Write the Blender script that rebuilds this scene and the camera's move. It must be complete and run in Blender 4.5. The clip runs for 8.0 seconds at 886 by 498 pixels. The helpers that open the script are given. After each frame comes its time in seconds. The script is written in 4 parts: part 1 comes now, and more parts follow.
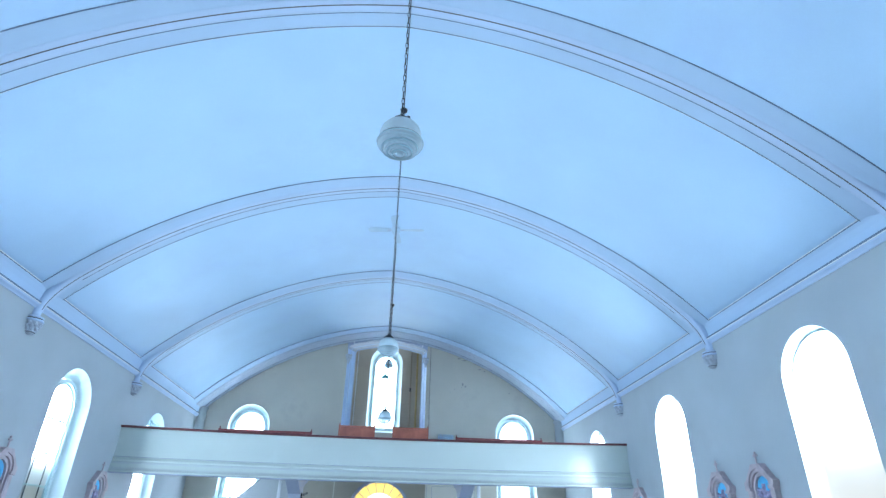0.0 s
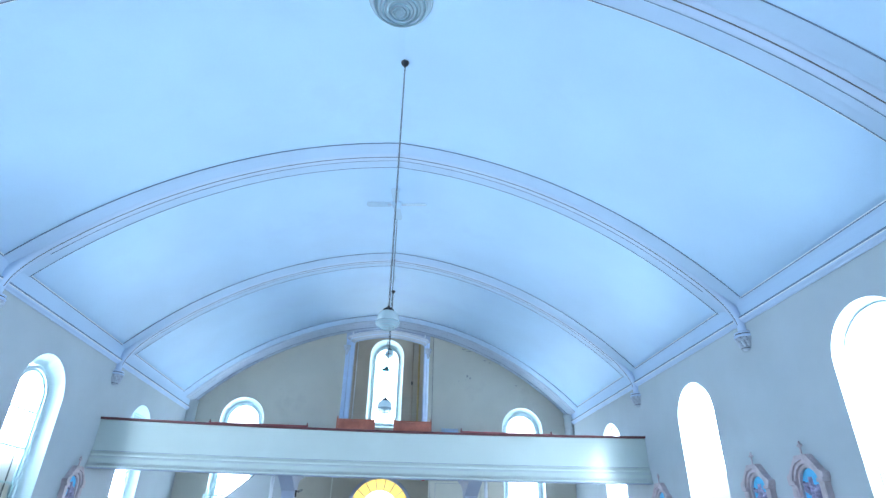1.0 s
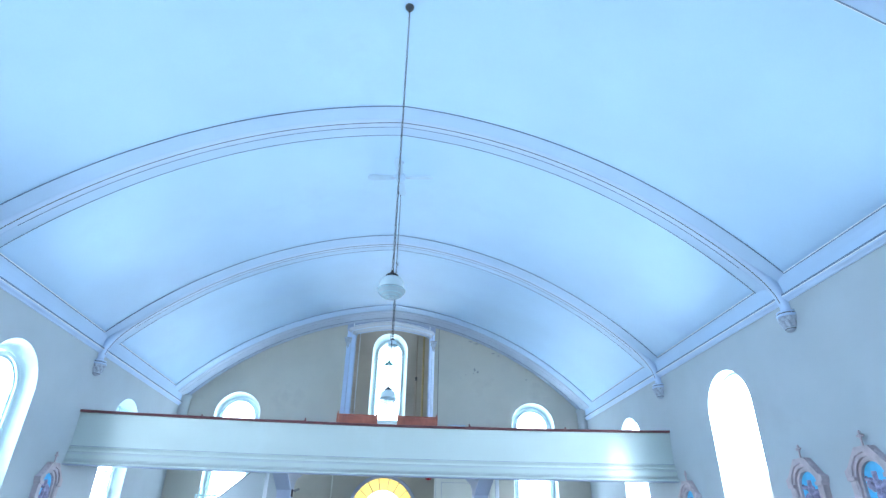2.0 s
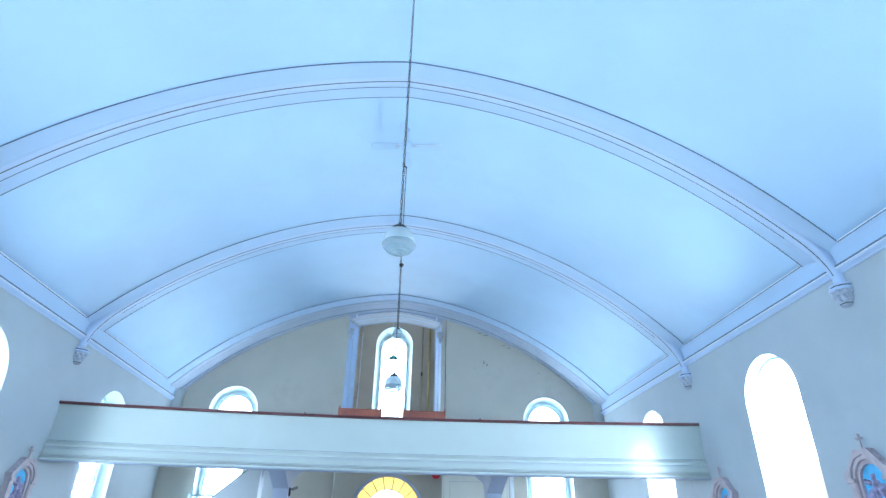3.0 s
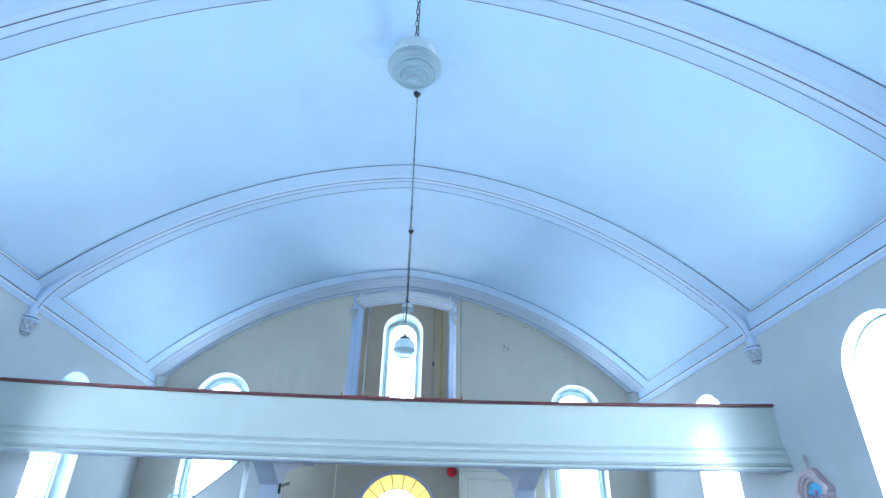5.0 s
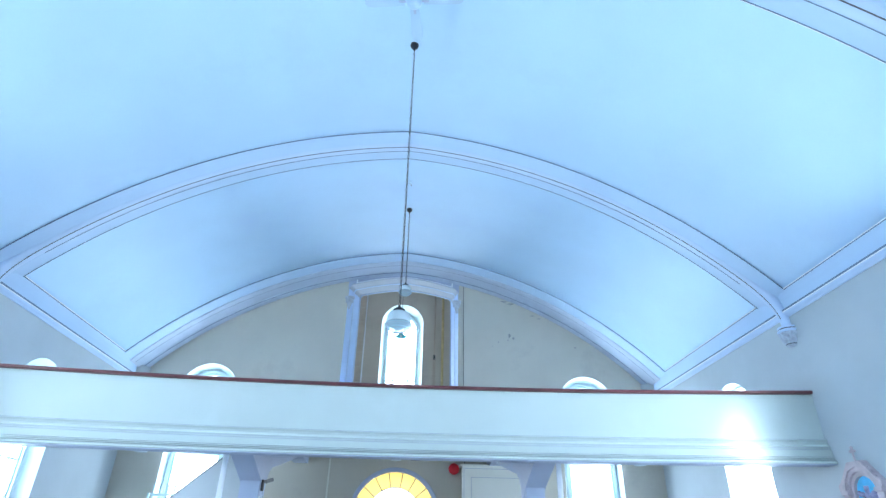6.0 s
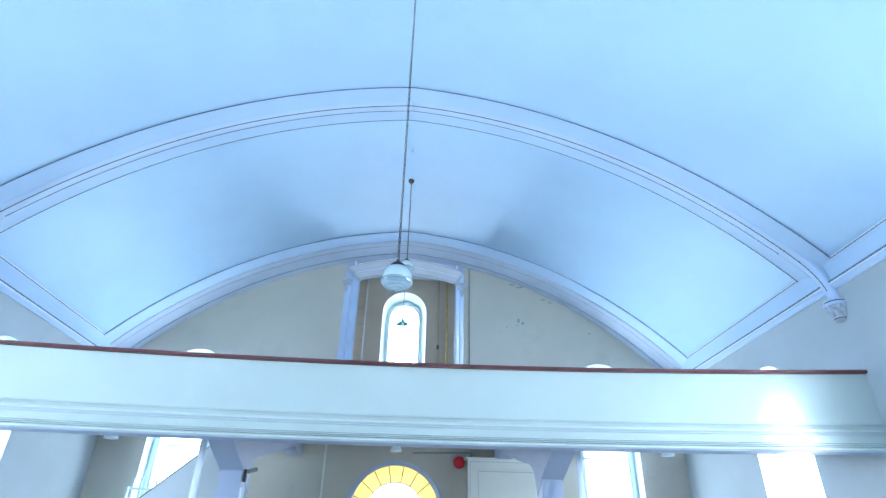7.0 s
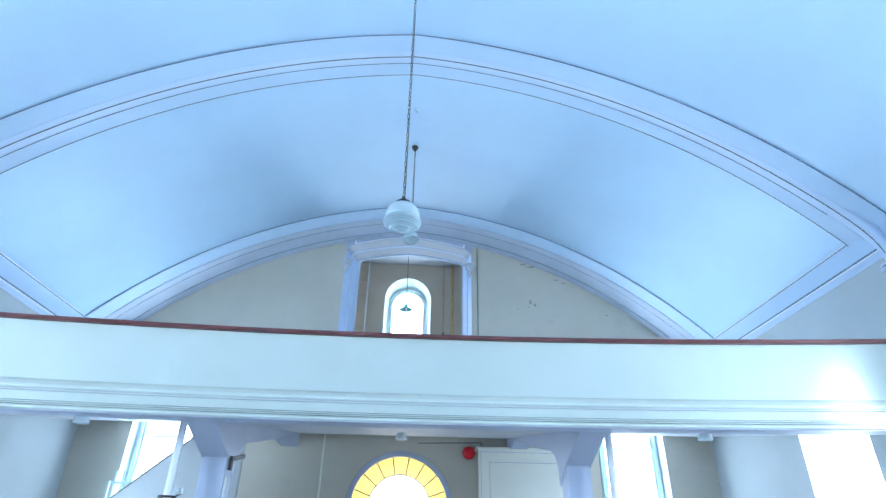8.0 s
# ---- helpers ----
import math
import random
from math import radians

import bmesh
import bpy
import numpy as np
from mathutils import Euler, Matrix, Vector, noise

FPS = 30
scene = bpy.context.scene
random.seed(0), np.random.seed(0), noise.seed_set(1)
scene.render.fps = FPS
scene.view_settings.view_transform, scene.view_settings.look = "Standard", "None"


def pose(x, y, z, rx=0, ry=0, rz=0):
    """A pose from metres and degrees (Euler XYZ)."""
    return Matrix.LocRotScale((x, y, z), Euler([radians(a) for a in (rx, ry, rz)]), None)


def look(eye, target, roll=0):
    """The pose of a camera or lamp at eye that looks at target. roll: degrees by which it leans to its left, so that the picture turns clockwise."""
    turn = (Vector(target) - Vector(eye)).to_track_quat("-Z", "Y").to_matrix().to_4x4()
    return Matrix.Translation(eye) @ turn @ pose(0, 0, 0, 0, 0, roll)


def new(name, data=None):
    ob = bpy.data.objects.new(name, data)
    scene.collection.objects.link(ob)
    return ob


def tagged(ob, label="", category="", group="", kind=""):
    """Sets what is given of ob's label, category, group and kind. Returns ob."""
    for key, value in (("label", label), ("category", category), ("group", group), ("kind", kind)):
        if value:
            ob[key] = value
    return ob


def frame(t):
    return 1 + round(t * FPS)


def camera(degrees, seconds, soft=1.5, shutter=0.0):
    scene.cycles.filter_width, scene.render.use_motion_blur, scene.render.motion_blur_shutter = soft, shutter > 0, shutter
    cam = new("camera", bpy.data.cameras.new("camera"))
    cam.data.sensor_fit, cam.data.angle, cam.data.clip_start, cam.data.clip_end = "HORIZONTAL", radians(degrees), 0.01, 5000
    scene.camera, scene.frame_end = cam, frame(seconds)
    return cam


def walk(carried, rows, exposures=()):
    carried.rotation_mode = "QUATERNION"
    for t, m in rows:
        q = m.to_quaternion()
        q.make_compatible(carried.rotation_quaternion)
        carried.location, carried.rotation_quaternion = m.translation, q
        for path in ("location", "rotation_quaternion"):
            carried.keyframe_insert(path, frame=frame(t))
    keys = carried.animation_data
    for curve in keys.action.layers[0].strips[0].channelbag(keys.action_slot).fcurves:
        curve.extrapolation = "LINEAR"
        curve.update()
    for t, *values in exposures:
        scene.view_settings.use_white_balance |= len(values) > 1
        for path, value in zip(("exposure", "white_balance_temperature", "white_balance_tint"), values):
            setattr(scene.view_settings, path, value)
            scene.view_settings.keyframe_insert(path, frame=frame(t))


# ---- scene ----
cam = camera(76.4, 8.0, 1.4)
PATH = [
    (0, (0.072, 0.118, 1.686), (0.232, 1.887, 2.606), 1.3),
    (0.5, (0.086, 0.734, 1.692), (0.242, 2.503, 2.611), 1.2),
    (1, (0.108, 1.373, 1.711), (0.265, 3.143, 2.628), 1.2),
    (1.5, (0.112, 1.998, 1.724), (0.265, 3.767, 2.643), 1.2),
    (3, (0.077, 3.814, 1.713), (0.214, 5.579, 2.643), 1.1),
    (3.5, (0.051, 4.411, 1.708), (0.182, 6.175, 2.641), 1.1),
    (4, (0.037, 5.009, 1.708), (0.164, 6.771, 2.645), 1.1),
    (4.5, (0.032, 5.629, 1.695), (0.149, 7.388, 2.639), 1.1),
    (6, (0.166, 7.432, 1.715), (0.27, 9.185, 2.672), 1.1),
    (6.5, (0.203, 8.053, 1.705), (0.299, 9.804, 2.665), 1.2),
    (7, (0.217, 8.672, 1.687), (0.31, 10.424, 2.649), 1.3),
    (7.5, (0.219, 9.256, 1.671), (0.304, 11.008, 2.633), 1.3),
    (8, (0.171, 9.843, 1.647), (0.259, 11.594, 2.61), 1.0),
]
walk(cam, [(t, look(eye, target, roll)) for t, eye, target, roll in PATH], [(0, -0.03, 5800, 10), (1.5, 0.12, 5800, 10), (3, 0.18, 5800, 10), (4.5, 0.12, 5800, 10), (6, 0.29, 5800, 10), (7, 0.32, 5800, 10), (8, 0.28, 5800, 10)])

# ---- world, sun, daylight ----
SUN_WAY = Vector((-0.53, 1.0, -0.33)).normalized()
world = bpy.data.worlds.new("world")
scene.world = world
world.use_nodes = True
wn = world.node_tree
sky = wn.nodes.new("ShaderNodeTexSky")
sky.sky_type, sky.sun_disc = "NISHITA", False
sky.sun_elevation = math.asin(-SUN_WAY.z)
sky.sun_rotation = math.atan2(-SUN_WAY.x, -SUN_WAY.y)
wn.links.new(sky.outputs[0], wn.nodes["Background"].inputs[0])
wn.nodes["Background"].inputs[1].default_value = 0.12

sun_data = bpy.data.lights.new("sun", "SUN")
sun_data.energy, sun_data.angle, sun_data.color = 5.0, radians(8.0), (1.0, 0.92, 0.80)
sun = new("sun", sun_data)
sun.matrix_world = look((30, -50, 20), Vector((30, -50, 20)) + SUN_WAY)

DAY_EAST, DAY_WEST, DAY_SOUTH = 170.0, 306.0, 285.0
DAY_COLOUR = (0.755, 0.905, 1.0)


def daylight(name, place, aim, width, height, watts, colour=DAY_COLOUR):
    """Sky light in a window's opening."""
    data = bpy.data.lights.new(name, "AREA")
    data.shape, data.size, data.size_y, data.energy, data.color = "RECTANGLE", width, height, watts, colour
    ob = new(name, data)
    ob.matrix_world = look(place, Vector(place) + Vector(aim))
    return ob


# ---- materials ----
def material(name, colour, rough=0.7, vary=0.06, scale=1.5, grain=60.0, bump=0.06, metal=0.0, stain=None, stain_scale=0.5, stain_at=0.62, thin=0.0):
    m = bpy.data.materials.new(name)
    m.use_nodes = True
    n, l = m.node_tree.nodes, m.node_tree.links
    b = n["Principled BSDF"]
    co = n.new("ShaderNodeTexCoord")
    big = n.new("ShaderNodeTexNoise")
    big.inputs["Scale"].default_value, big.inputs["Detail"].default_value = scale, 5
    fine = n.new("ShaderNodeTexNoise")
    fine.inputs["Scale"].default_value, fine.inputs["Detail"].default_value = grain, 3
    l.new(co.outputs["Object"], big.inputs["Vector"])
    l.new(co.outputs["Object"], fine.inputs["Vector"])
    ramp = n.new("ShaderNodeMapRange")
    ramp.inputs["To Min"].default_value, ramp.inputs["To Max"].default_value = 1 - vary, 1 + vary
    ramp.inputs["From Min"].default_value, ramp.inputs["From Max"].default_value = 0.3, 0.7
    l.new(big.outputs["Fac"], ramp.inputs["Value"])
    ramp2 = n.new("ShaderNodeMapRange")
    ramp2.inputs["To Min"].default_value, ramp2.inputs["To Max"].default_value = 1 - vary * 0.5, 1 + vary * 0.5
    l.new(fine.outputs["Fac"], ramp2.inputs["Value"])
    mul = n.new("ShaderNodeMath")
    mul.operation = "MULTIPLY"
    l.new(ramp.outputs[0], mul.inputs[0])
    l.new(ramp2.outputs[0], mul.inputs[1])
    mix = n.new("ShaderNodeMix")
    mix.data_type, mix.blend_type = "RGBA", "MULTIPLY"
    mix.inputs["Factor"].default_value = 1.0
    mix.inputs["A"].default_value = (*colour, 1)
    l.new(mul.outputs[0], mix.inputs["B"])
    out = mix.outputs["Result"]
    if stain:
        blot = n.new("ShaderNodeTexNoise")
        blot.inputs["Scale"].default_value, blot.inputs["Detail"].default_value = stain_scale, 8
        blot.inputs["Roughness"].default_value = 0.65
        l.new(co.outputs["Object"], blot.inputs["Vector"])
        cut = n.new("ShaderNodeMapRange")
        cut.inputs["From Min"].default_value, cut.inputs["From Max"].default_value = stain_at, stain_at + 0.12
        cut.inputs["To Max"].default_value = 0.55
        l.new(blot.outputs["Fac"], cut.inputs["Value"])
        dirt = n.new("ShaderNodeMix")
        dirt.data_type = "RGBA"
        dirt.inputs["B"].default_value = (*stain, 1)
        l.new(cut.outputs[0], dirt.inputs["Factor"])
        l.new(out, dirt.inputs["A"])
        out = dirt.outputs["Result"]
    l.new(out, b.inputs["Base Color"])
    b.inputs["Roughness"].default_value, b.inputs["Metallic"].default_value = rough, metal
    bp = n.new("ShaderNodeBump")
    bp.inputs["Strength"].default_value, bp.inputs["Distance"].default_value = bump, 0.01
    l.new(fine.outputs["Fac"], bp.inputs["Height"])
    l.new(bp.outputs[0], b.inputs["Normal"])
    if thin:
        # thin milky glass lets light through
        milk, both = n.new("ShaderNodeBsdfTranslucent"), n.new("ShaderNodeMixShader")
        milk.inputs[0].default_value = (*colour, 1)
        both.inputs[0].default_value = thin
        l.new(b.outputs[0], both.inputs[1])
        l.new(milk.outputs[0], both.inputs[2])
        l.new(both.outputs[0], n["Material Output"].inputs[0])
    return m


def glass_material(name, tint=(1, 1, 1), gloss=0.06, milky=0.0):
    m = bpy.data.materials.new(name)
    m.use_nodes = True
    n, l = m.node_tree.nodes, m.node_tree.links
    n.remove(n["Principled BSDF"])
    clear, shine, mix = n.new("ShaderNodeBsdfTransparent"), n.new("ShaderNodeBsdfGlossy"), n.new("ShaderNodeMixShader")
    clear.inputs[0].default_value = (*tint, 1)
    shine.inputs["Roughness"].default_value = 0.1
    mix.inputs[0].default_value = gloss
    body = clear
    if milky:
        milk, body = n.new("ShaderNodeBsdfTranslucent"), n.new("ShaderNodeMixShader")
        milk.inputs[0].default_value = (*tint, 1)
        body.inputs[0].default_value = milky
        l.new(clear.outputs[0], body.inputs[1])
        l.new(milk.outputs[0], body.inputs[2])
    l.new(body.outputs[0], mix.inputs[1])
    l.new(shine.outputs[0], mix.inputs[2])
    l.new(mix.outputs[0], n["Material Output"].inputs[0])
    return m


VAULT = material("vault_paint", (0.51, 0.695, 0.90), 0.6, 0.045, 0.6, 30, 0.05, stain=(0.475, 0.64, 0.89), stain_scale=0.45, stain_at=0.55)
TRIM = material("trim_paint", (0.52, 0.63, 0.80), 0.5, 0.03, 1.2, 50, 0.04)
BEAD = material("bead_paint", (0.85, 0.88, 0.92), 0.22, 0.02, 2, 60, 0.03)
BAND = material("band_paint", (0.465, 0.60, 0.77), 0.5, 0.03, 1.2, 50, 0.04)
# dark blue that paints shade along plaster edges
EDGE_SHADE = material("shadow_groove", (0.15, 0.20, 0.30), 0.6, 0.12, 3, 40, 0.04)
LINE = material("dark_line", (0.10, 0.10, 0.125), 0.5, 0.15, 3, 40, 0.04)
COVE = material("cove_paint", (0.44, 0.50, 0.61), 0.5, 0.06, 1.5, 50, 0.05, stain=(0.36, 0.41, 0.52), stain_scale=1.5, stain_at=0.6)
CORBEL = material("carved_plaster", (0.47, 0.51, 0.58), 0.6, 0.2, 14, 60, 0.2)
# unseen tiers, made pale to bounce light up to the ridge
LOFTFLOOR = material("painted_loft_boards", (0.54, 0.52, 0.49), 0.5, 0.1, 3, 60, 0.10)
WALL = material("wall_plaster", (0.435, 0.48, 0.505), 0.75, 0.05, 0.8, 70, 0.10, stain=(0.41, 0.44, 0.47), stain_scale=0.6, stain_at=0.56)
ENDWALL = material("cream_plaster", (0.53, 0.51, 0.44), 0.75, 0.06, 0.7, 70, 0.10, stain=(0.44, 0.42, 0.37), stain_scale=0.7, stain_at=0.56)
TOWERWALL = material("tower_plaster", (0.56, 0.52, 0.46), 0.75, 0.06, 0.7, 70, 0.10, stain=(0.48, 0.44, 0.39), stain_scale=0.9, stain_at=0.56)
REVEAL = material("reveal_paint", (0.64, 0.76, 0.785), 0.5, 0.03, 1.5, 60, 0.05)
CREAM = material("parapet_paint", (0.485, 0.545, 0.52), 0.5, 0.03, 0.9, 60, 0.04, stain=(0.53, 0.59, 0.585), stain_scale=0.8, stain_at=0.58)
RAILWOOD = material("red_stained_wood", (0.115, 0.032, 0.034), 0.35, 0.25, 4, 90, 0.10)
PEWWOOD = material("pew_wood", (0.42, 0.13, 0.08), 0.35, 0.25, 3, 80, 0.10)
DARKPEW = material("dark_red_pew_wood", (0.22, 0.05, 0.05), 0.35, 0.25, 3, 80, 0.10)
FLOORWOOD = material("floor_boards", (0.27, 0.26, 0.25), 0.45, 0.2, 3, 60, 0.10)
BLACK = material("black_iron", (0.03, 0.03, 0.035), 0.45, 0.2, 8, 90, 0.10, metal=0.6)
OPAL = material("opal_glass", (0.76, 0.83, 0.86), 0.15, 0.02, 4, 40, 0.01, thin=0.55)
FANWHITE = material("white_enamel", (0.44, 0.58, 0.72), 0.3, 0.03, 4, 60, 0.02)
STONE = material("painted_plaster_relief", (0.50, 0.42, 0.44), 0.6, 0.16, 6, 60, 0.2)
FIGURES = material("relief_figures", (0.33, 0.29, 0.42), 0.6, 0.45, 11, 60, 0.3)
NICHEBLUE = material("niche_blue_paint", (0.12, 0.50, 0.78), 0.5, 0.15, 6, 50, 0.05)
BRACKET = material("post_paint", (0.42, 0.48, 0.62), 0.5, 0.04, 1.5, 60, 0.04)
DOORPAINT = material("door_paint", (0.74, 0.75, 0.68), 0.45, 0.04, 1.2, 60, 0.04)
RED = material("red_enamel", (0.62, 0.015, 0.03), 0.3, 0.06, 5, 60, 0.03)
BRASSPIPE = material("ochre_painted_pipe", (0.58, 0.47, 0.24), 0.5, 0.12, 5, 60, 0.05)
DARKLINE = material("dark_conduit", (0.16, 0.16, 0.16), 0.5, 0.15, 6, 60, 0.05)
GREEN = material("sash_paint", (0.50, 0.66, 0.68), 0.45, 0.05, 3, 60, 0.04)
LEAD = material("leading", (0.14, 0.16, 0.17), 0.5, 0.2, 8, 60, 0.1)
GLASS = glass_material("window_glass", (0.95, 0.98, 1.0), 0.05, 0.75)
YELLOW = glass_material("yellow_glass", (0.94, 0.63, 0.16), 0.05, 0.75)
LENSGLASS = glass_material("prismatic_glass", (0.90, 0.96, 0.98), 0.10, 0.40)
RINGGLASS = material("thick_glass_edge", (0.36, 0.46, 0.50), 0.2, 0.08, 6, 40, 0.02)
GREENSHADE = material("green_glass", (0.22, 0.66, 0.68), 0.2, 0.08, 6, 40, 0.02, thin=0.5)
JAMB = material("jamb_paint", (0.55, 0.69, 0.93), 0.45, 0.04, 1.5, 50, 0.04)
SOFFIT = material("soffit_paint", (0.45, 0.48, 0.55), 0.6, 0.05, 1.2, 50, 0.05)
BOARD = material("beige_boards", (0.52, 0.45, 0.38), 0.6, 0.1, 2.0, 60, 0.08)
FLAKE = material("flaked_plaster", (0.32, 0.32, 0.31), 0.85, 0.25, 20, 80, 0.3)
GRASS = material("outside_ground", (0.10, 0.11, 0.08), 0.9, 0.3, 0.4, 8, 0.3)


# ---- mesh helpers ----
def part(name, bm, mat, parent=None, label="", smooth=False):
    """Links a bmesh as one mesh object, under a thing or a part."""
    bmesh.ops.recalc_face_normals(bm, faces=bm.faces)
    if smooth:
        for f in bm.faces:
            f.smooth = True
    me = bpy.data.meshes.new(name)
    bm.to_mesh(me)
    bm.free()
    me.materials.append(mat)
    ob = new(name, me)
    if parent:
        ob.parent = parent
    if label:
        tagged(ob, label)
    return ob


def thing(name, label, category, place=(0, 0, 0), turn=0, group="", kind=""):
    ob = new(name)
    ob.matrix_world = pose(*place, 0, 0, turn)
    return tagged(ob, label, category, group, kind)


def add_box(bm, lo, hi, bevel=0.0):
    c = [(a + b) / 2 for a, b in zip(lo, hi)]
    s = [max(b - a, 1e-4) for a, b in zip(lo, hi)]
    tmp = bmesh.new()
    bmesh.ops.create_cube(tmp, size=1, matrix=Matrix.LocRotScale(c, None, s))
    if bevel:
        bmesh.ops.bevel(tmp, geom=tmp.edges[:], offset=bevel, segments=2, profile=0.7, affect="EDGES")
    join(bm, tmp)


def join(bm, tmp, m=None):
    if m is not None:
        bmesh.ops.transform(tmp, matrix=m, verts=tmp.verts)
    vs = {v: bm.verts.new(v.co) for v in tmp.verts}
    for f in tmp.faces:
        bm.faces.new([vs[v] for v in f.verts])
    tmp.free()


def add_lathe(bm, profile, centre=(0, 0, 0), segs=24, squash=(1, 1)):
    rings = []
    for r, z in profile:
        rings.append([bm.verts.new((centre[0] + r * squash[0] * math.cos(a), centre[1] + r * squash[1] * math.sin(a), centre[2] + z))
                      for a in (2 * math.pi * k / segs for k in range(segs))])
    for a, b in zip(rings, rings[1:]):
        for k in range(segs):
            bm.faces.new((a[k], a[(k + 1) % segs], b[(k + 1) % segs], b[k]))
    for ring in (rings[0], rings[-1]):
        try:
            bm.faces.new(ring)
        except ValueError:
            pass


def add_tube(bm, a, b, r, segs=10):
    a, b = Vector(a), Vector(b)
    tmp = bmesh.new()
    bmesh.ops.create_cone(tmp, cap_ends=True, segments=segs, radius1=r, radius2=r, depth=(b - a).length)
    join(bm, tmp, Matrix.Translation((a + b) / 2) @ (b - a).to_track_quat("Z", "Y").to_matrix().to_4x4())


def add_sweep(bm, path, profile, closed=True):
    """Sweeps a profile along a path. path: rows of (origin, across, out); profile: (u, v) in metres along across and out."""
    rings = [[bm.verts.new(Vector(o) + u * Vector(a) + v * Vector(n)) for u, v in profile] for o, a, n in path]
    k = len(profile)
    for p, q in zip(rings, rings[1:]):
        for i in range(k if closed else k - 1):
            j = (i + 1) % k
            bm.faces.new((p[i], p[j], q[j], q[i]))
    if closed:
        for ring in (rings[0], rings[-1]):
            bm.faces.new(ring)


def arch_loop(cx, hw, sill, crown, rise=1.0, n=20):
    """An arched outline in (u, z), from the sill's left corner, round."""
    spring = crown - hw * rise
    pts = [(cx - hw, sill), (cx + hw, sill)]
    pts += [(cx + hw * math.cos(math.pi * k / n), spring + hw * rise * math.sin(math.pi * k / n)) for k in range(n + 1)]
    return pts


def wall_mesh(bm, outline, holes, place, thick):
    """A wall with openings through it. holes: pairs of loops, for the inner and the outer face; place(u, z, d): a point d behind the inner face."""
    for side, d in ((0, 0.0), (1, thick)):
        edges = []
        for loop in [outline] + [h[side] for h in holes]:
            vs = [bm.verts.new(place(u, z, d)) for u, z in loop]
            edges += [bm.edges.new((vs[i], vs[(i + 1) % len(vs)])) for i in range(len(vs))]
        bmesh.ops.triangle_fill(bm, use_beauty=True, use_dissolve=False, edges=edges)
    k = len(outline)
    a = [bm.verts.new(place(u, z, 0.0)) for u, z in outline]
    b = [bm.verts.new(place(u, z, thick)) for u, z in outline]
    for i in range(k):
        bm.faces.new((a[i], a[(i + 1) % k], b[(i + 1) % k], b[i]))


def reveal_mesh(bm, hole, place, thick):
    a = [bm.verts.new(place(u, z, -0.002)) for u, z in hole[0]]
    b = [bm.verts.new(place(u, z, thick)) for u, z in hole[1]]
    for i in range(len(a)):
        bm.faces.new((a[i], a[(i + 1) % len(a)], b[(i + 1) % len(a)], b[i]))


def ring_mesh(bm, outer, inner, place, d0, d1):
    """A flat frame between two loops, from depth d0 to d1."""
    k = len(outer)
    rows = [[bm.verts.new(place(u, z, d)) for u, z in loop] for loop, d in ((outer, d0), (inner, d0), (inner, d1), (outer, d1))]
    for r, s in zip(rows, rows[1:] + rows[:1]):
        for i in range(k):
            bm.faces.new((r[i], r[(i + 1) % k], s[(i + 1) % k], s[i]))


def fill_mesh(bm, loop, place, d):
    bm.faces.new([bm.verts.new(place(u, z, d)) for u, z in loop])


# ---- the plan ----
HALF = 7.0            # half the nave's width
BACK, END = -12.5, 22.78
RIB = 5.226           # rib spacing
RIB_AT = [16.755 - RIB * k for k in range(5)]
VR, VCX, VCZ = 10.98, 0.825, -1.713
FRONT_Y, SAG = 16.53, 0.52   # loft front at the walls, and how far its middle lies back
TOWER = 27.8


def vault_path(s, off, x0=0.0, x1=HALF, n=28):
    """Points of half the vault's section, from the ridge down, off below it: (x, z, inward normal)."""
    r = VR - off
    a0, a1 = math.acos((VCX + x0) / r), math.acos(min(1, (VCX + x1) / r))
    out = []
    for k in range(n + 1):
        a = a0 + (a1 - a0) * k / n
        out.append((s * (r * math.cos(a) - VCX), VCZ + r * math.sin(a), (-s * math.cos(a), -math.sin(a))))
    return out


def vault_z(x, off=0.0):
    return VCZ + math.sqrt((VR - off) ** 2 - (abs(x) + VCX) ** 2)


def front_y(x):
    return FRONT_Y + SAG * (1 - (x / HALF) ** 2)


# ---- floor, ground, side walls ----
bm = bmesh.new()
add_box(bm, (-HALF - 0.6, BACK - 0.6, -0.2), (HALF + 0.6, TOWER + 0.7, 0))
tagged(part("floor", bm, FLOORWOOD), "varnished brown wooden church floor", "floor", kind="structure")
bm = bmesh.new()
bmesh.ops.create_grid(bm, x_segments=2, y_segments=2, size=900)
bmesh.ops.translate(bm, vec=(0, 0, -0.4), verts=bm.verts)
tagged(part("ground", bm, GRASS), "grassy ground outside the church walls", "ground", kind="structure")

THICK = 0.34
SIDE_WINDOWS = [18.92 - 5.17 * k for k in range(6)]
east = lambda u, z, d: (HALF + d, u, z)
west = lambda u, z, d: (-HALF - d, u, z)
IN_HW, EAST_HW, WEST_HW = 0.83, 0.79, 0.61


def side_holes(y, hw):
    return arch_loop(y, hw if hw > 0.7 else IN_HW, 1.1, 5.03), arch_loop(y, hw, 1.35, 4.17 + hw)


def side_wall(name, place, hw):
    bm = bmesh.new()
    outline = [(BACK, 0), (END, 0), (END, 6.3), (BACK, 6.3)]
    wall_mesh(bm, outline, [side_holes(y + (0.03 if hw == EAST_HW else 0.0), hw) for y in SIDE_WINDOWS], place, THICK)
    return tagged(part(name, bm, WALL), "pale grey-blue plastered side wall of the nave", "wall", kind="structure")


side_wall("wall_east", east, EAST_HW)
side_wall("wall_west", west, WEST_HW)


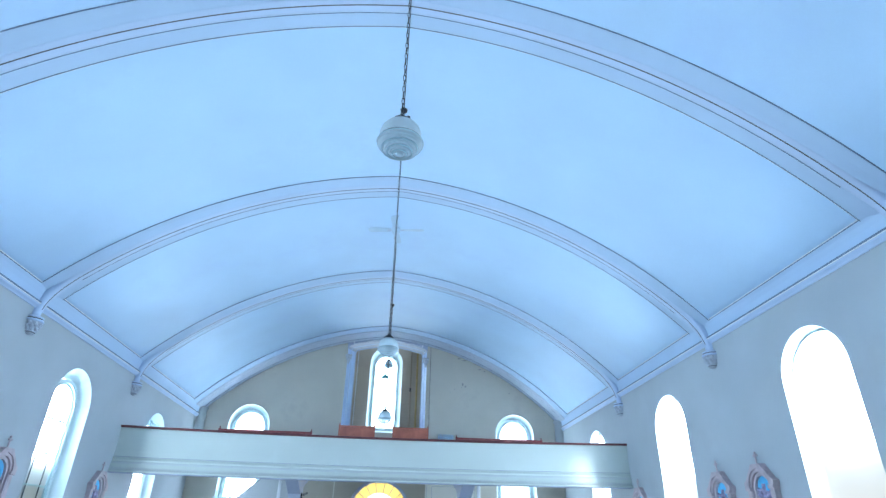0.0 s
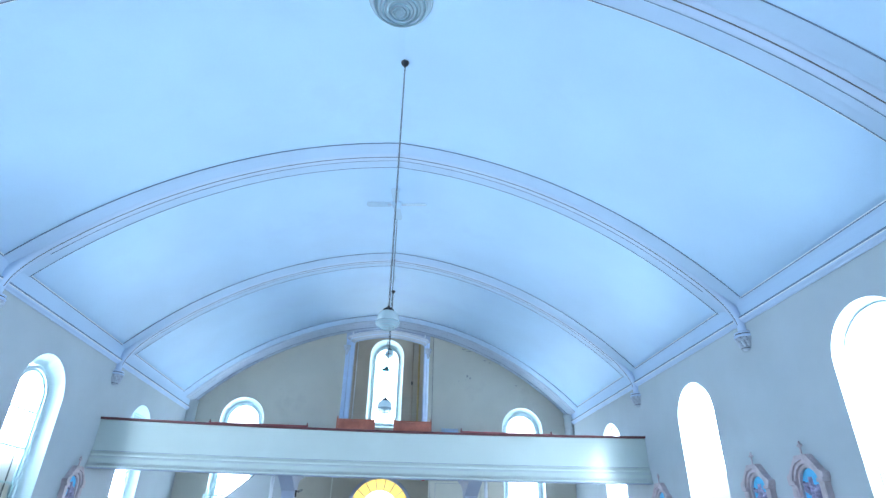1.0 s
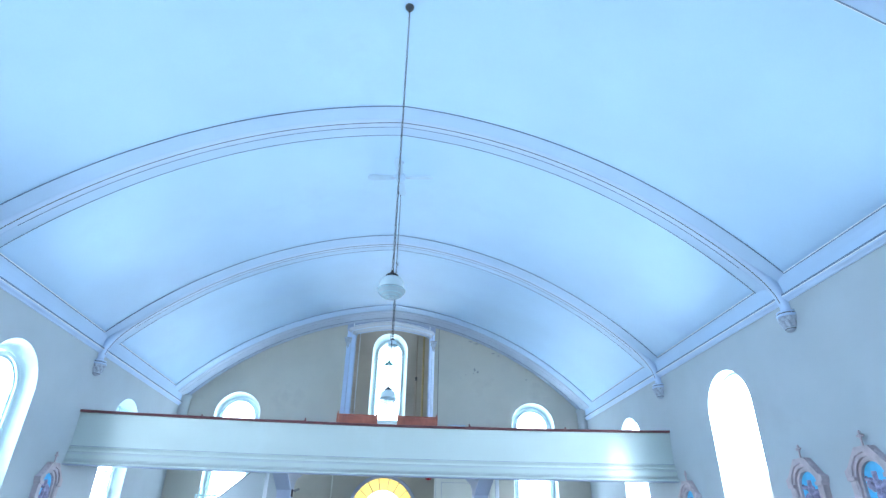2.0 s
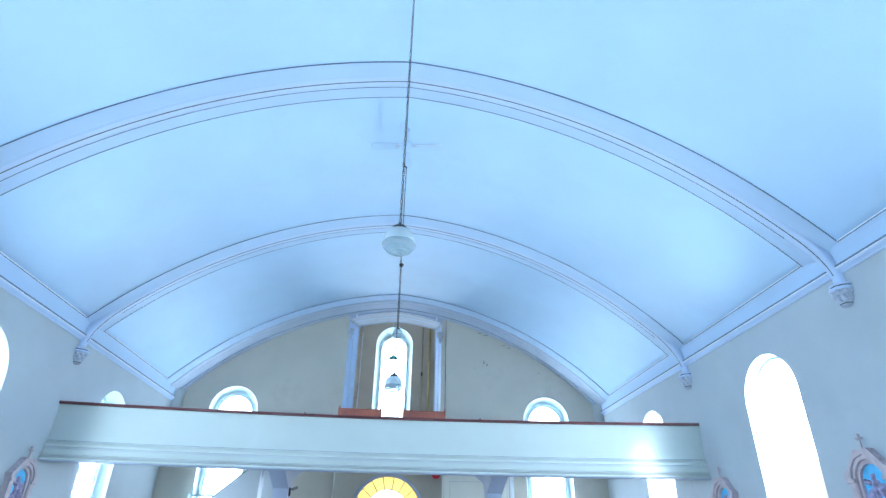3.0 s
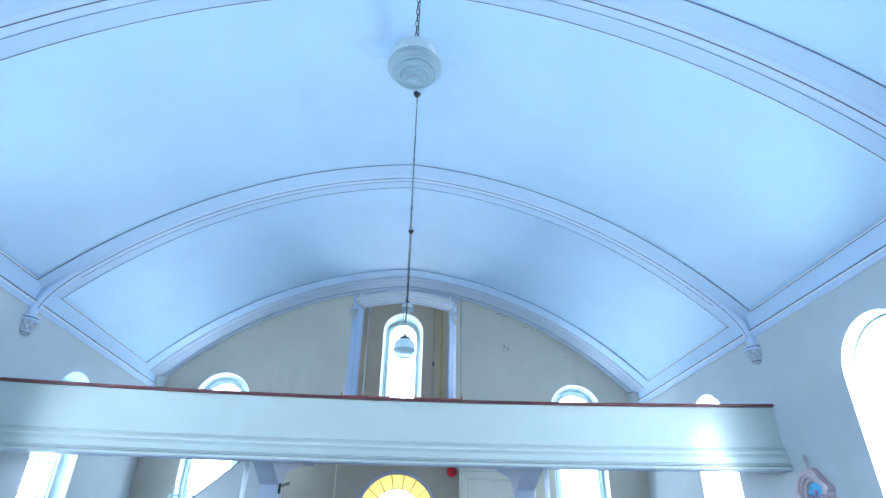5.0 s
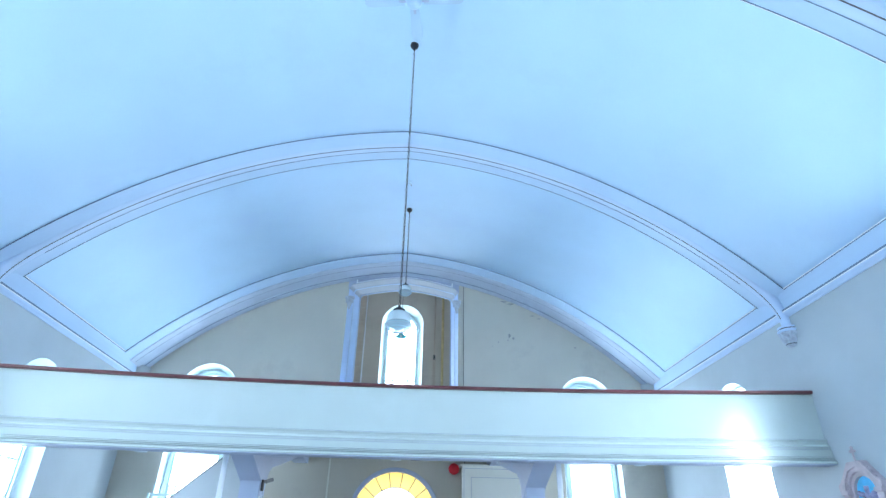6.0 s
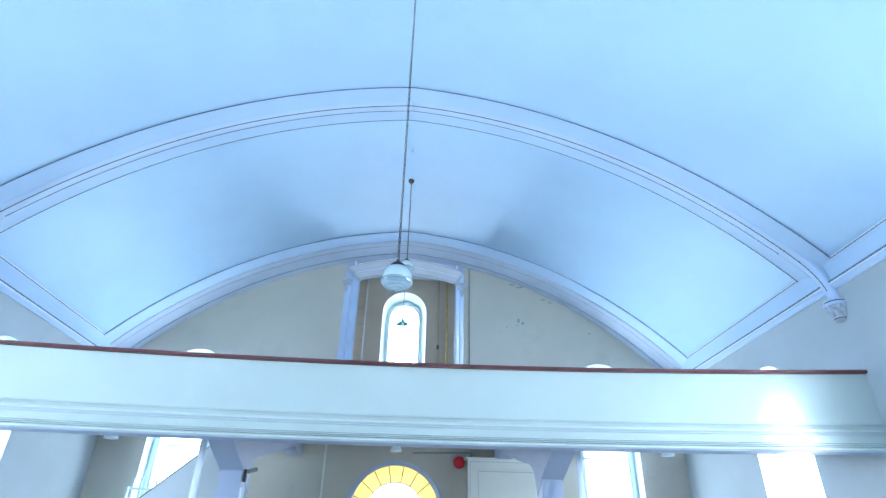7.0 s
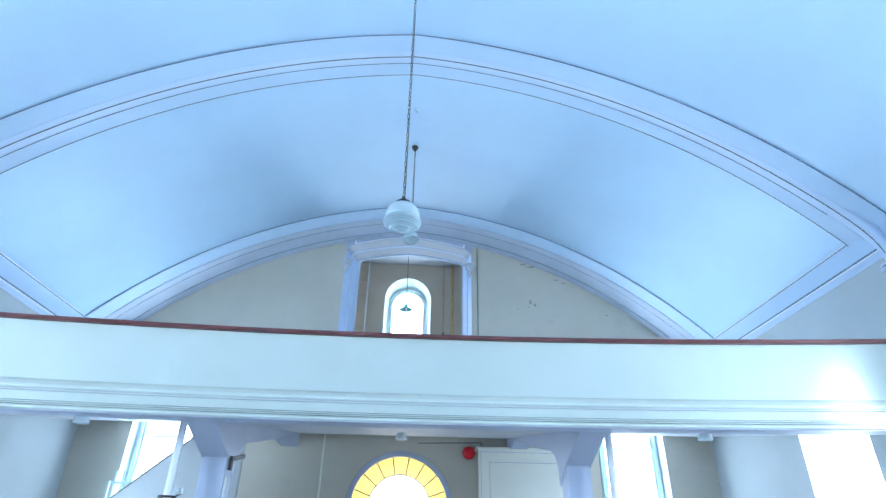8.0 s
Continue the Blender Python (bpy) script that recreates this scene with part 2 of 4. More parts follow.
def arched_window(name, cx, inner, outer, place, thick, label, bars, mullions=(), group="nave windows", sash=None, rim=0.07, lead=0.008, wide=0.05):
    """A window in a splayed opening: reveal, frame, sash, pane and leading."""
    w = thing(name, label, "window", group=group, kind="structure")
    bm = bmesh.new()
    reveal_mesh(bm, (inner, outer), place, thick)
    part("reveal", bm, REVEAL, w)
    hw = outer[1][0] - cx
    sill, crown = outer[0][1], max(z for _, z in outer)
    in1 = arch_loop(cx, hw - rim, sill + rim, crown - rim, n=len(outer) - 3)
    in2 = arch_loop(cx, hw - rim - wide, sill + rim + wide, crown - rim - wide, n=len(outer) - 3)
    bm = bmesh.new()
    ring_mesh(bm, outer, in1, place, thick - 0.14, thick - 0.02)
    part("window_frame", bm, sash or REVEAL, w)
    bm = bmesh.new()
    ring_mesh(bm, in1, in2, place, thick - 0.10, thick - 0.04)
    part("sash", bm, sash or GREEN, w, "" if sash else "pale green-blue painted sash")
    bm = bmesh.new()
    fill_mesh(bm, in2, place, thick - 0.07)
    pane = part("pane", bm, GLASS, w)
    pane.visible_shadow = False
    spring = crown - hw
    h = hw - 0.12
    for z in bars:
        k = h if z <= spring else math.sqrt(max(0.01, h * h - (z - spring) ** 2))
        bm = bmesh.new()
        ring_mesh(bm, [(cx - k, z - 0.018), (cx + k, z - 0.018), (cx + k, z + 0.018), (cx - k, z + 0.018)],
                  [(cx - k, z - 0.002), (cx + k, z - 0.002), (cx + k, z + 0.002), (cx - k, z + 0.002)], place, thick - 0.09, thick - 0.05)
        part("saddle_bar", bm, GREEN, w)
    for u, za, zb in mullions:
        bm = bmesh.new()
        ring_mesh(bm, [(u - lead, za), (u + lead, za), (u + lead, zb), (u - lead, zb)],
                  [(u - 0.002, za + 0.002), (u + 0.002, za + 0.002), (u + 0.002, zb - 0.002), (u - 0.002, zb - 0.002)], place, thick - 0.085, thick - 0.055)
        part("lead_bar", bm, LEAD, w)
    return w


for i, y in enumerate(SIDE_WINDOWS):
    a, b = side_holes(y + 0.03, EAST_HW)
    c, d = side_holes(y, WEST_HW)
    bars = (1.9, 2.55, 3.2, 3.9)
    # east frames and sashes whitened, so their colour carries the glare
    arched_window(f"window_{2 * i + 1}", y + 0.03, a, b, east, THICK, "tall round-arched window in a deep white splayed reveal, blazing with sun", (), sash=BEAD, rim=0.015, wide=0.02)
    arched_window(f"window_{2 * i + 2}", y, c, d, west, THICK, "tall round-arched leaded window with pale green sash in white reveal", bars,
                  ((y - 0.26, 1.5, 4.3), (y + 0.26, 1.5, 4.3)), lead=0.012)
    if i == 0:
        # this pair stands half above, half below the loft
        lamp_z, lamp_h, share = 3.4, 3.2, 0.82
    else:
        lamp_z, lamp_h, share = 3.95, 1.7, (1.18, 0.94, 0.7, 0.66, 0.66)[i - 1]
    daylight("window_light_east", (HALF + THICK + 0.02, y, lamp_z), (-1, 0, 0), 1.0, lamp_h, DAY_EAST * share * (1.3 if i == 1 else 1.0))
    daylight("window_light_west", (-HALF - THICK - 0.02, y, lamp_z), (1, 0, 0), 1.0, lamp_h, DAY_WEST * share * (0.8 if i == 1 else 1.0))

# wall behind the camera
bm = bmesh.new()
add_box(bm, (-HALF - 0.5, BACK - 0.5, 0), (HALF + 0.5, BACK, 10.0))
tagged(part("wall_north", bm, WALL), "plain pale plastered wall closing the nave", "wall", kind="structure")

# ---- end wall with the tower opening ----
south = lambda u, z, d: (u, END + d, z)
END_THICK = 0.34
top = [(x, z + 0.12) for x, z, _ in vault_path(1, 0)][::-1]
outline = [(-HALF, 0), (HALF, 0)] + top[:-1] + [(-x, z) for x, z in top[::-1]]
rear_l = (arch_loop(-5.12, 0.76, 1.2, 6.21), arch_loop(-5.12, 0.66, 1.35, 6.07))
rear_r = (arch_loop(5.12, 0.76, 1.2, 6.21), arch_loop(5.12, 0.66, 1.35, 6.07))


def tower_loop(hw, z0, zs, apex, n=10, cx=-0.06):
    """The tower opening: upright jambs under a low pointed arch with rounded shoulders."""
    pts = [(-hw, z0), (hw, z0), (hw, zs - 0.12)]
    pts += [(hw - 0.12 + 0.12 * math.cos(a), zs - 0.12 + 0.12 * math.sin(a)) for a in (math.radians(15 * k) for k in range(1, 6))]
    pts += [((hw - 0.12) * (1 - k / n), zs + (apex - zs) * (1 - (1 - k / n) ** 1.6)) for k in range(n + 1)]
    pts += [(-x, z) for x, z in pts[2:-1][::-1]]
    return [(x + cx, z) for x, z in pts]


tower = (tower_loop(1.62, 4.3, 8.74, 9.03), tower_loop(1.42, 4.3, 8.86, 9.07, cx=0.0))
tower_back = tower_loop(1.62 - 0.20 * 0.34, 4.3, 8.79, 9.05, cx=-0.04)
FAN_C, FAN_R, FAN_Z = -0.01, 1.05, 2.55
fan_hole = (arch_loop(FAN_C, FAN_R + 0.08, 0.02, FAN_Z + FAN_R + 0.08), arch_loop(FAN_C, FAN_R, 0.02, FAN_Z + FAN_R))
bm = bmesh.new()
wall_mesh(bm, outline, [rear_l, rear_r, (tower[0], tower_back), fan_hole], south, END_THICK)
end_wall = tagged(part("wall_south", bm, ENDWALL), "stained cream plaster end wall behind the choir loft", "wall", kind="structure")
arched_window("window_13", -5.12, *rear_l, south, END_THICK, "round-headed end wall window half hidden by the loft", (2.6, 3.9, 5.2))
arched_window("window_14", 5.12, *rear_r, south, END_THICK, "round-headed end wall window half hidden by the loft", (2.6, 3.9, 5.2))
for x in (-5.12, 5.12):
    daylight("window_light_end", (x, END + END_THICK + 0.02, 4.3), (0, -1, 0), 1.6, 4.0, DAY_SOUTH * 0.88)

# jambs of the tower opening, and the tower room behind it
opening = thing("trim_tower", "white painted jambs and soffit of the tower opening", "opening", kind="structure")
bm = bmesh.new()
reveal_mesh(bm, tower, south, 1.0)
# top faces split off in a darker colour that carries their shade
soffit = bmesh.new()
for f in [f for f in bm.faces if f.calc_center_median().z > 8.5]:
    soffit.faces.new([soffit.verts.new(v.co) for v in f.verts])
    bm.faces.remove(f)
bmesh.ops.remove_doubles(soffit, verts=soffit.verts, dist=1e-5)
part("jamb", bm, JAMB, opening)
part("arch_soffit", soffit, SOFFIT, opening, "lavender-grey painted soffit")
bm = bmesh.new()
ring_mesh(bm, tower_loop(1.435, 4.3, 8.87, 9.08, cx=0.0), tower_loop(1.40, 4.3, 8.835, 9.045, cx=0.0), south, 0.93, 0.99)
part("inner_bead", bm, TRIM, opening)
bm = bmesh.new()
ring_mesh(bm, tower_loop(1.55, 4.3, 8.83, 9.06, cx=-0.03), tower_loop(1.515, 4.3, 8.79, 9.03, cx=-0.03), south, 0.40, 0.46)
part("step_bead", bm, TRIM, opening)
# painted hood between the opening and the end rib
HOOD_X = [-1.70 + 3.28 * k / 28 for k in range(29)]


def hood_low(x):
    u = abs(x + 0.06) / 1.5
    return 8.60 if u > 1.06 else 8.745 + 0.29 * (1 - min(u, 1.0) ** 1.6)


bm = bmesh.new()
rows = [[bm.verts.new(p) for p in ((x, END - 0.016, hood_low(x)), (x, END - 0.016, min(9.2, vault_z(x) - 0.02)), (x, END - 0.001, min(9.2, vault_z(x) - 0.02)), (x, END - 0.001, hood_low(x)))] for x in HOOD_X]
for p, q in zip(rows, rows[1:]):
    for i in range(4):
        j = (i + 1) % 4
        bm.faces.new((p[i], p[j], q[j], q[i]))
bm.faces.new(rows[0])
bm.faces.new(rows[-1])
part("hood", bm, BRACKET, opening, "lavender-grey painted plaster hood")
# white fillet over the opening, turned up at both ends
fillet_row = [(-1.456, 8.90), (-1.456, 8.79)] + [(-1.43 + 2.78 * k / 12, 8.80 + 0.25 * (1 - abs(2 * k / 12 - 1) ** 1.6)) for k in range(13)] + [(1.37, 8.79), (1.37, 8.90)]
for (xa, za), (xb, zb) in zip(fillet_row, fillet_row[1:]):
    bm = bmesh.new()
    up = xa == xb
    add_tube(bm, (xa, END - 0.03, za), (xb, END - 0.03, zb), 0.022 if up else 0.010, 6)
    part("fillet", bm, BEAD, opening)
for s in (-1, 1):
    bm = bmesh.new()
    add_lathe(bm, [(0.0, -0.40), (0.02, -0.38), (0.05, -0.28), (0.085, -0.16), (0.12, -0.08), (0.105, -0.07), (0.14, -0.05), (0.14, 0.0), (0.0, 0.0)], (s * 1.57 - 0.06, END - 0.02, 8.34), 16, (1, 0.6))
    for k in range(9):
        a = math.pi * (1 + k / 8)
        add_lathe(bm, [(0.0, -0.04), (0.022, -0.015), (0.026, 0.012), (0.0, 0.035)], (s * 1.57 - 0.06 + 0.09 * math.cos(a), END - 0.02 + 0.06 * math.sin(a), 8.18 + 0.05 * (k % 2)), 6)
    part("capital", bm, CORBEL, opening)

tower_in = arch_loop(-0.11, 0.79, 6.15, 10.28), arch_loop(-0.11, 0.66, 6.3, 10.03)
bm = bmesh.new()
wall_mesh(bm, [(-2.1, 4.0), (2.1, 4.0), (2.1, 11.0), (-2.1, 11.0)], [tower_in], lambda u, z, d: (u, TOWER + d, z), 0.5)
tagged(part("wall_tower", bm, TOWERWALL), "grey-beige plaster back wall of the tower room", "wall", kind="structure")
bm = bmesh.new()
for s in (-1, 1):
    add_box(bm, (s * 2.1 if s > 0 else -2.35, END + 0.98, 4.0), (2.35 if s > 0 else -2.1, TOWER + 0.5, 11.0))
tagged(part("wall_tower_side", bm, TOWERWALL), "beige plaster side walls of the tower room", "wall", kind="structure")
bm = bmesh.new()
add_box(bm, (-2.35, END + 0.51, 4.0), (-1.75, END + 0.97, 11.0))
add_box(bm, (1.75, END + 0.51, 4.0), (2.35, END + 0.97, 11.0))
add_box(bm, (-1.75, END + 0.51, 9.12), (1.75, END + 1.0, 11.0))
tagged(part("wall_tower_front", bm, TOWERWALL), "plaster wall round the tower opening", "wall", kind="structure")
bm = bmesh.new()
add_box(bm, (-2.1, END + 0.5, 10.82), (2.1, TOWER, 11.0))
tagged(part("ceiling_tower", bm, SOFFIT), "white painted tower room ceiling", "ceiling", kind="structure")
bm = bmesh.new()
add_box(bm, (-2.1, END + 0.51, 4.05), (2.1, TOWER, 4.28))
tagged(part("floor_tower", bm, FLOORWOOD), "wooden floor of the tower room", "floor", kind="structure")
arched_window("window_15", -0.11, *tower_in, lambda u, z, d: (u, TOWER + d, z), 0.5, "tall narrow arched tower window with leaded panes", (9.43, 7.4),
              ((-0.40, 6.5, 9.41), (0.18, 6.5, 9.41)), "tower window", lead=0.016)
daylight("window_light_tower", (-0.11, TOWER + 0.52, 8.2), (0, -1, 0), 1.6, 4.0, DAY_SOUTH * 0.75)
boards = thing("trim_boards", "beige horizontal boards on the tower room wall", "boarding", kind="structure")
for k in range(11):
    bm = bmesh.new()
    add_box(bm, (-2.09, TOWER - 0.03, 4.3 + 0.58 * k), (-1.56, TOWER - 0.001, 4.85 + 0.58 * k), 0.006)
    part("board", bm, BOARD, boards)
for x, y, m, r in ((-1.52, TOWER - 0.05, BEAD, 0.03), (-1.98, TOWER - 0.05, BEAD, 0.03), (1.42, TOWER - 0.06, BRASSPIPE, 0.05), (1.12, TOWER - 0.06, BOARD, 0.028)):
    bm = bmesh.new()
    add_tube(bm, (x, y, 4.28), (x, y, 10.82), r)
    tagged(part("pipe", bm, m, smooth=True), "vertical painted pipe in the tower room corner", "pipe")
bm = bmesh.new()
add_box(bm, (1.705, END - 0.03, 4.3), (1.722, END - 0.001, 8.85), 0.006)
tagged(part("conduit", bm, DARKLINE), "thin dark conduit up the cream end wall", "conduit")

SWITCH_Z = 8.1
box = thing("switch_box", "small dark switch box on the tower room wall", "switch", (1.12, TOWER - 0.09, SWITCH_Z))
bm = bmesh.new()
add_box(bm, (-0.045, -0.03, 0), (0.045, 0.03, 0.17), 0.01)
part("case", bm, DARKLINE, box)
bm = bmesh.new()
add_box(bm, (-0.015, -0.045, 0.06), (0.015, -0.031, 0.11), 0.004)
part("toggle", bm, BLACK, box)
for x in (-0.05, 0.05):
    bm = bmesh.new()
    add_tube(bm, (x, 0.04, 4.28 - SWITCH_Z), (x, 0.04, 0.02), 0.012, 6)
    part("wire_pipe", bm, BOARD, box)

# ---- vault ----
bm = bmesh.new()
for s in (-1, 1):
    low = vault_path(s, 0, 0, HALF + 0.02)
    a = [bm.verts.new((x, BACK, z)) for x, z, _ in low]
    b = [bm.verts.new((x, END + 0.3, z)) for x, z, _ in low]
    c = [bm.verts.new((x, BACK, z + 0.25)) for x, z, _ in low]
    d = [bm.verts.new((x, END + 0.3, z + 0.25)) for x, z, _ in low]
    for k in range(len(low) - 1):
        bm.faces.new((a[k], a[k + 1], b[k + 1], b[k]))
        bm.faces.new((c[k], d[k], d[k + 1], c[k + 1]))
        bm.faces.new((a[k], c[k], c[k + 1], a[k + 1]))
        bm.faces.new((b[k], b[k + 1], d[k + 1], d[k]))
    bm.faces.new((a[-1], c[-1], d[-1], b[-1]))
me = bpy.data.meshes.new("ceiling")
bmesh.ops.recalc_face_normals(bm, faces=bm.faces)
for f in bm.faces:
    f.smooth = abs(f.normal.y) < 0.5
bm.to_mesh(me)
bm.free()
me.materials.append(VAULT)
tagged(new("ceiling", me), "pale blue painted plaster barrel vault with a ridge", "ceiling", kind="structure")


def rib_part(name, profile, off, y, mat, parent, x1=HALF):
    """Sweeps a profile (along the nave, below the vault) over the whole section."""
    for s in (-1, 1):
        bm = bmesh.new()
        path = [((x, y, z), (0, 1, 0), (nx, 0, nz)) for x, z, (nx, nz) in vault_path(s, off, 0, x1)]
        path[0] = ((0, y, path[0][0][2]), (0, 1, 0), (0, 0, -1))
        add_sweep(bm, path, profile)
        part(name, bm, mat, parent)


ROLL = [(math.cos(math.radians(t)), math.sin(math.radians(t))) for t in range(0, 181, 12)] + [(-1, -1.3), (1, -1.3)]


FOOT = 0.15           # how far the feet of the ribs stand before their crowns


def rib_spine(s, y):
    """The line of a rib's roll: over the vault, then bending down the wall to its corbel; across and out carry its half width and height."""
    x0 = HALF - 0.68
    rows = [(x, z, n, 0.0) for x, z, n in vault_path(s, 0.03, 0, x0, 26)]
    rows[0] = (0, rows[0][1], (0, -1), 0.0)
    _, z0, (nx, nz), _ = rows[-1]
    x2, z2 = HALF - 0.02, 5.45
    z1 = z0 - (x2 - x0) * abs(nx) / abs(nz)
    for k in range(1, 15):
        q = k / 14
        px = (1 - q) ** 2 * x0 + (1 - (1 - q) ** 2) * x2
        pz = (1 - q) ** 2 * z0 + 2 * q * (1 - q) * z1 + q * q * z2
        tx, tz = 2 * (1 - q) * (x2 - x0), 2 * (1 - q) * (z1 - z0) + 2 * q * (z2 - z1)
        n = math.hypot(tx, tz)
        rows.append((s * px, pz, (s * tz / n, -tx / n), q))
    out = []
    for x, z, (nx, nz), q in rows:
        e = q * q * (3 - 2 * q)
        h = 0.05 + 0.036 * e
        out.append(((x, y - FOOT * e, z), (0, 0.135 - 0.045 * e, 0), (nx * h, 0, nz * h)))
    return out


def corbel(parent, s, y):
    """A ringed abacus over a bell of curled leaves, a lower ring and a pointed drop."""
    at = (s * (HALF - 0.02), y, 5.45)
    bm = bmesh.new()
    add_lathe(bm, [(0.0, 0.0), (0.14, 0.0), (0.172, -0.012), (0.176, -0.028), (0.160, -0.04), (0.150, -0.058), (0.178, -0.068), (0.190, -0.085), (0.182, -0.104), (0.14, -0.112)], at, 24)
    part("abacus", bm, TRIM, parent, smooth=True)
    bm = bmesh.new()
    add_lathe(bm, [(0.0, -0.11), (0.155, -0.11), (0.145, -0.15), (0.128, -0.20), (0.108, -0.255), (0.092, -0.285), (0.0, -0.29)], at, 20)
    for z, r, n, lift in ((-0.155, 0.150, 9, 0.0), (-0.215, 0.128, 9, 0.5), (-0.262, 0.108, 8, 0.0)):
        for k in range(n):
            a = 2 * math.pi * (k + lift) / n
            c = (at[0] + r * math.cos(a), y + r * math.sin(a), at[2] + z)
            add_lathe(bm, [(0.0, -0.05), (0.016, -0.035), (0.034, -0.01), (0.042, 0.015), (0.026, 0.036), (0.0, 0.03)], c, 7)
            add_lathe(bm, [(0.0, -0.014), (0.015, 0.0), (0.0, 0.014)], (at[0] + (r + 0.03) * math.cos(a), y + (r + 0.03) * math.sin(a), at[2] + z + 0.03), 6)
    part("corbel", bm, CORBEL, parent, "carved leafy plaster corbel")
    bm = bmesh.new()
    add_lathe(bm, [(0.0, -0.285), (0.098, -0.285), (0.114, -0.296), (0.114, -0.312), (0.096, -0.322), (0.085, -0.328), (0.096, -0.338), (0.090, -0.352), (0.06, -0.36),
                   (0.055, -0.364), (0.04, -0.368), (0.0, -0.37)], at, 18)
    part("drop", bm, CORBEL, parent)
    # dark rings paint the shade in the corbel's creases
    bm = bmesh.new()
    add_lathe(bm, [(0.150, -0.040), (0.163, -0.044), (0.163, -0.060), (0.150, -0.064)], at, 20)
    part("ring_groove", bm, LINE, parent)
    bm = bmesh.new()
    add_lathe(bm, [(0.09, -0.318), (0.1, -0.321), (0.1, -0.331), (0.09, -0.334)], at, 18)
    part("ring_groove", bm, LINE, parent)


for y in RIB_AT:
    rib = thing("vault_rib", "grey-white moulded plaster rib with carved corbels", "rib", group="vault ribs", kind="structure")
    rib_part("band", [(-0.425, -0.01), (-0.425, 0.018), (-0.36, 0.02), (-0.28, 0.024), (-0.21, 0.034), (-0.15, 0.05), (0.15, 0.05), (0.21, 0.034), (0.28, 0.024), (0.36, 0.02), (0.43, 0.018), (0.43, -0.01)], 0, y, BAND, rib, HALF - 0.04)
    # dark strips paint the shade along both band edges
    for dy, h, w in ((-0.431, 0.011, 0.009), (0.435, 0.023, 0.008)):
        rib_part("edge_line", [(dy - w, -0.01), (dy - w, h), (dy + w, h), (dy + w, -0.01)], 0, y, EDGE_SHADE, rib, HALF - 0.06)
    # thin white strip paints the highlight beside the dark edge
    rib_part("edge_bead", [(0.444, -0.01), (0.444, 0.012), (0.450, 0.016), (0.458, 0.012), (0.458, -0.01)], 0, y, BEAD, rib, HALF - 0.07)
    for s in (-1, 1):
        spine = rib_spine(s, y)
        bm = bmesh.new()
        add_sweep(bm, spine, ROLL)
        part("roll", bm, TRIM, rib, smooth=True)
        bm = bmesh.new()
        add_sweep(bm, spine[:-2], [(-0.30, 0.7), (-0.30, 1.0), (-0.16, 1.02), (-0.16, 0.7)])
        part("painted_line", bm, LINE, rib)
        # raised dark strip, painted shade at the roll's far side
        bm = bmesh.new()
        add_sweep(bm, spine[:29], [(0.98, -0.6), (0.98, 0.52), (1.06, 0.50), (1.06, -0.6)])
        part("roll_groove", bm, EDGE_SHADE, rib)
    for s in (-1, 1):
        corbel(rib, s, y - FOOT)

# end rib against the end wall
rib = thing("vault_rib_end", "stepped grey-white plaster arch along the end wall", "rib", kind="structure")
rib_part("band", [(0, -0.01), (0, 0.035), (0.45, 0.05), (0.45, -0.01)], 0, 21.55, BAND, rib, HALF - 0.04)
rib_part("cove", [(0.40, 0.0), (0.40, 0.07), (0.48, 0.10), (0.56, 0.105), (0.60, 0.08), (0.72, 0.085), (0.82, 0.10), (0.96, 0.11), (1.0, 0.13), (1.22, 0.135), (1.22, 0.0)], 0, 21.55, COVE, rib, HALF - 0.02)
# shade lines of the stepped arch, put in as dark strips
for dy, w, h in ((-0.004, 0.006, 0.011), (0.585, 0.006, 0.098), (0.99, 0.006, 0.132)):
    rib_part("edge_line", [(dy - w, -0.01), (dy - w, h), (dy + w, h), (dy + w, -0.01)], 0, 21.55, EDGE_SHADE, rib, HALF - 0.06)
for s in (-1, 1):
    bm = bmesh.new()
    add_lathe(bm, [(0.22, -1.75), (0.22, -0.1), (0.26, -0.06), (0.26, 0.0)], (s * (HALF - 0.05), END - 0.1, 6.0), 16)
    part("corner_shaft", bm, WALL, rib, smooth=True)

# cornices
for name, s in (("east", 1), ("west", -1)):
    c = thing("trim_cornice_" + name, "moulded grey-white cornice along the wall head", "cornice", kind="structure")

    def run(label, profile, mat):
        bm = bmesh.new()
        path = [((s * HALF, yy, 0), (-s, 0, 0), (0, 0, 1)) for yy in (BACK, END)]
        add_sweep(bm, path, profile)
        part(label, bm, mat, c)
    run("frieze", [(-0.05, 5.755), (0.035, 5.755), (0.05, 5.90), (0.07, 6.0), (0.095, 6.07), (-0.05, 6.08)], BAND)
    # dark strip painted as the shade under the frieze
    run("groove", [(0.0, 5.722), (0.086, 5.720), (0.09, 5.748), (0.0, 5.756)], EDGE_SHADE)
    # white colour of this bead stands in for its glossy highlight
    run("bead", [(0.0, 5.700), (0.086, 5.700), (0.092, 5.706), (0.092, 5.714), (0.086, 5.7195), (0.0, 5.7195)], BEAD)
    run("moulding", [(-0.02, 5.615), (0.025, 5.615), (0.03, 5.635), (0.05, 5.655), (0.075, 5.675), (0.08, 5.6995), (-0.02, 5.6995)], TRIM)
    # same dark colour for the shade at the frieze's top
    run("edge_groove", [(0.055, 6.058), (0.094, 6.058), (0.10, 6.072), (0.055, 6.072)], EDGE_SHADE)
    # white strip for the grazing highlight on the panel edge
    run("edge_bead", [(0.06, 6.072), (0.102, 6.072), (0.105, 6.082), (0.10, 6.095), (0.07, 6.095)], BEAD)

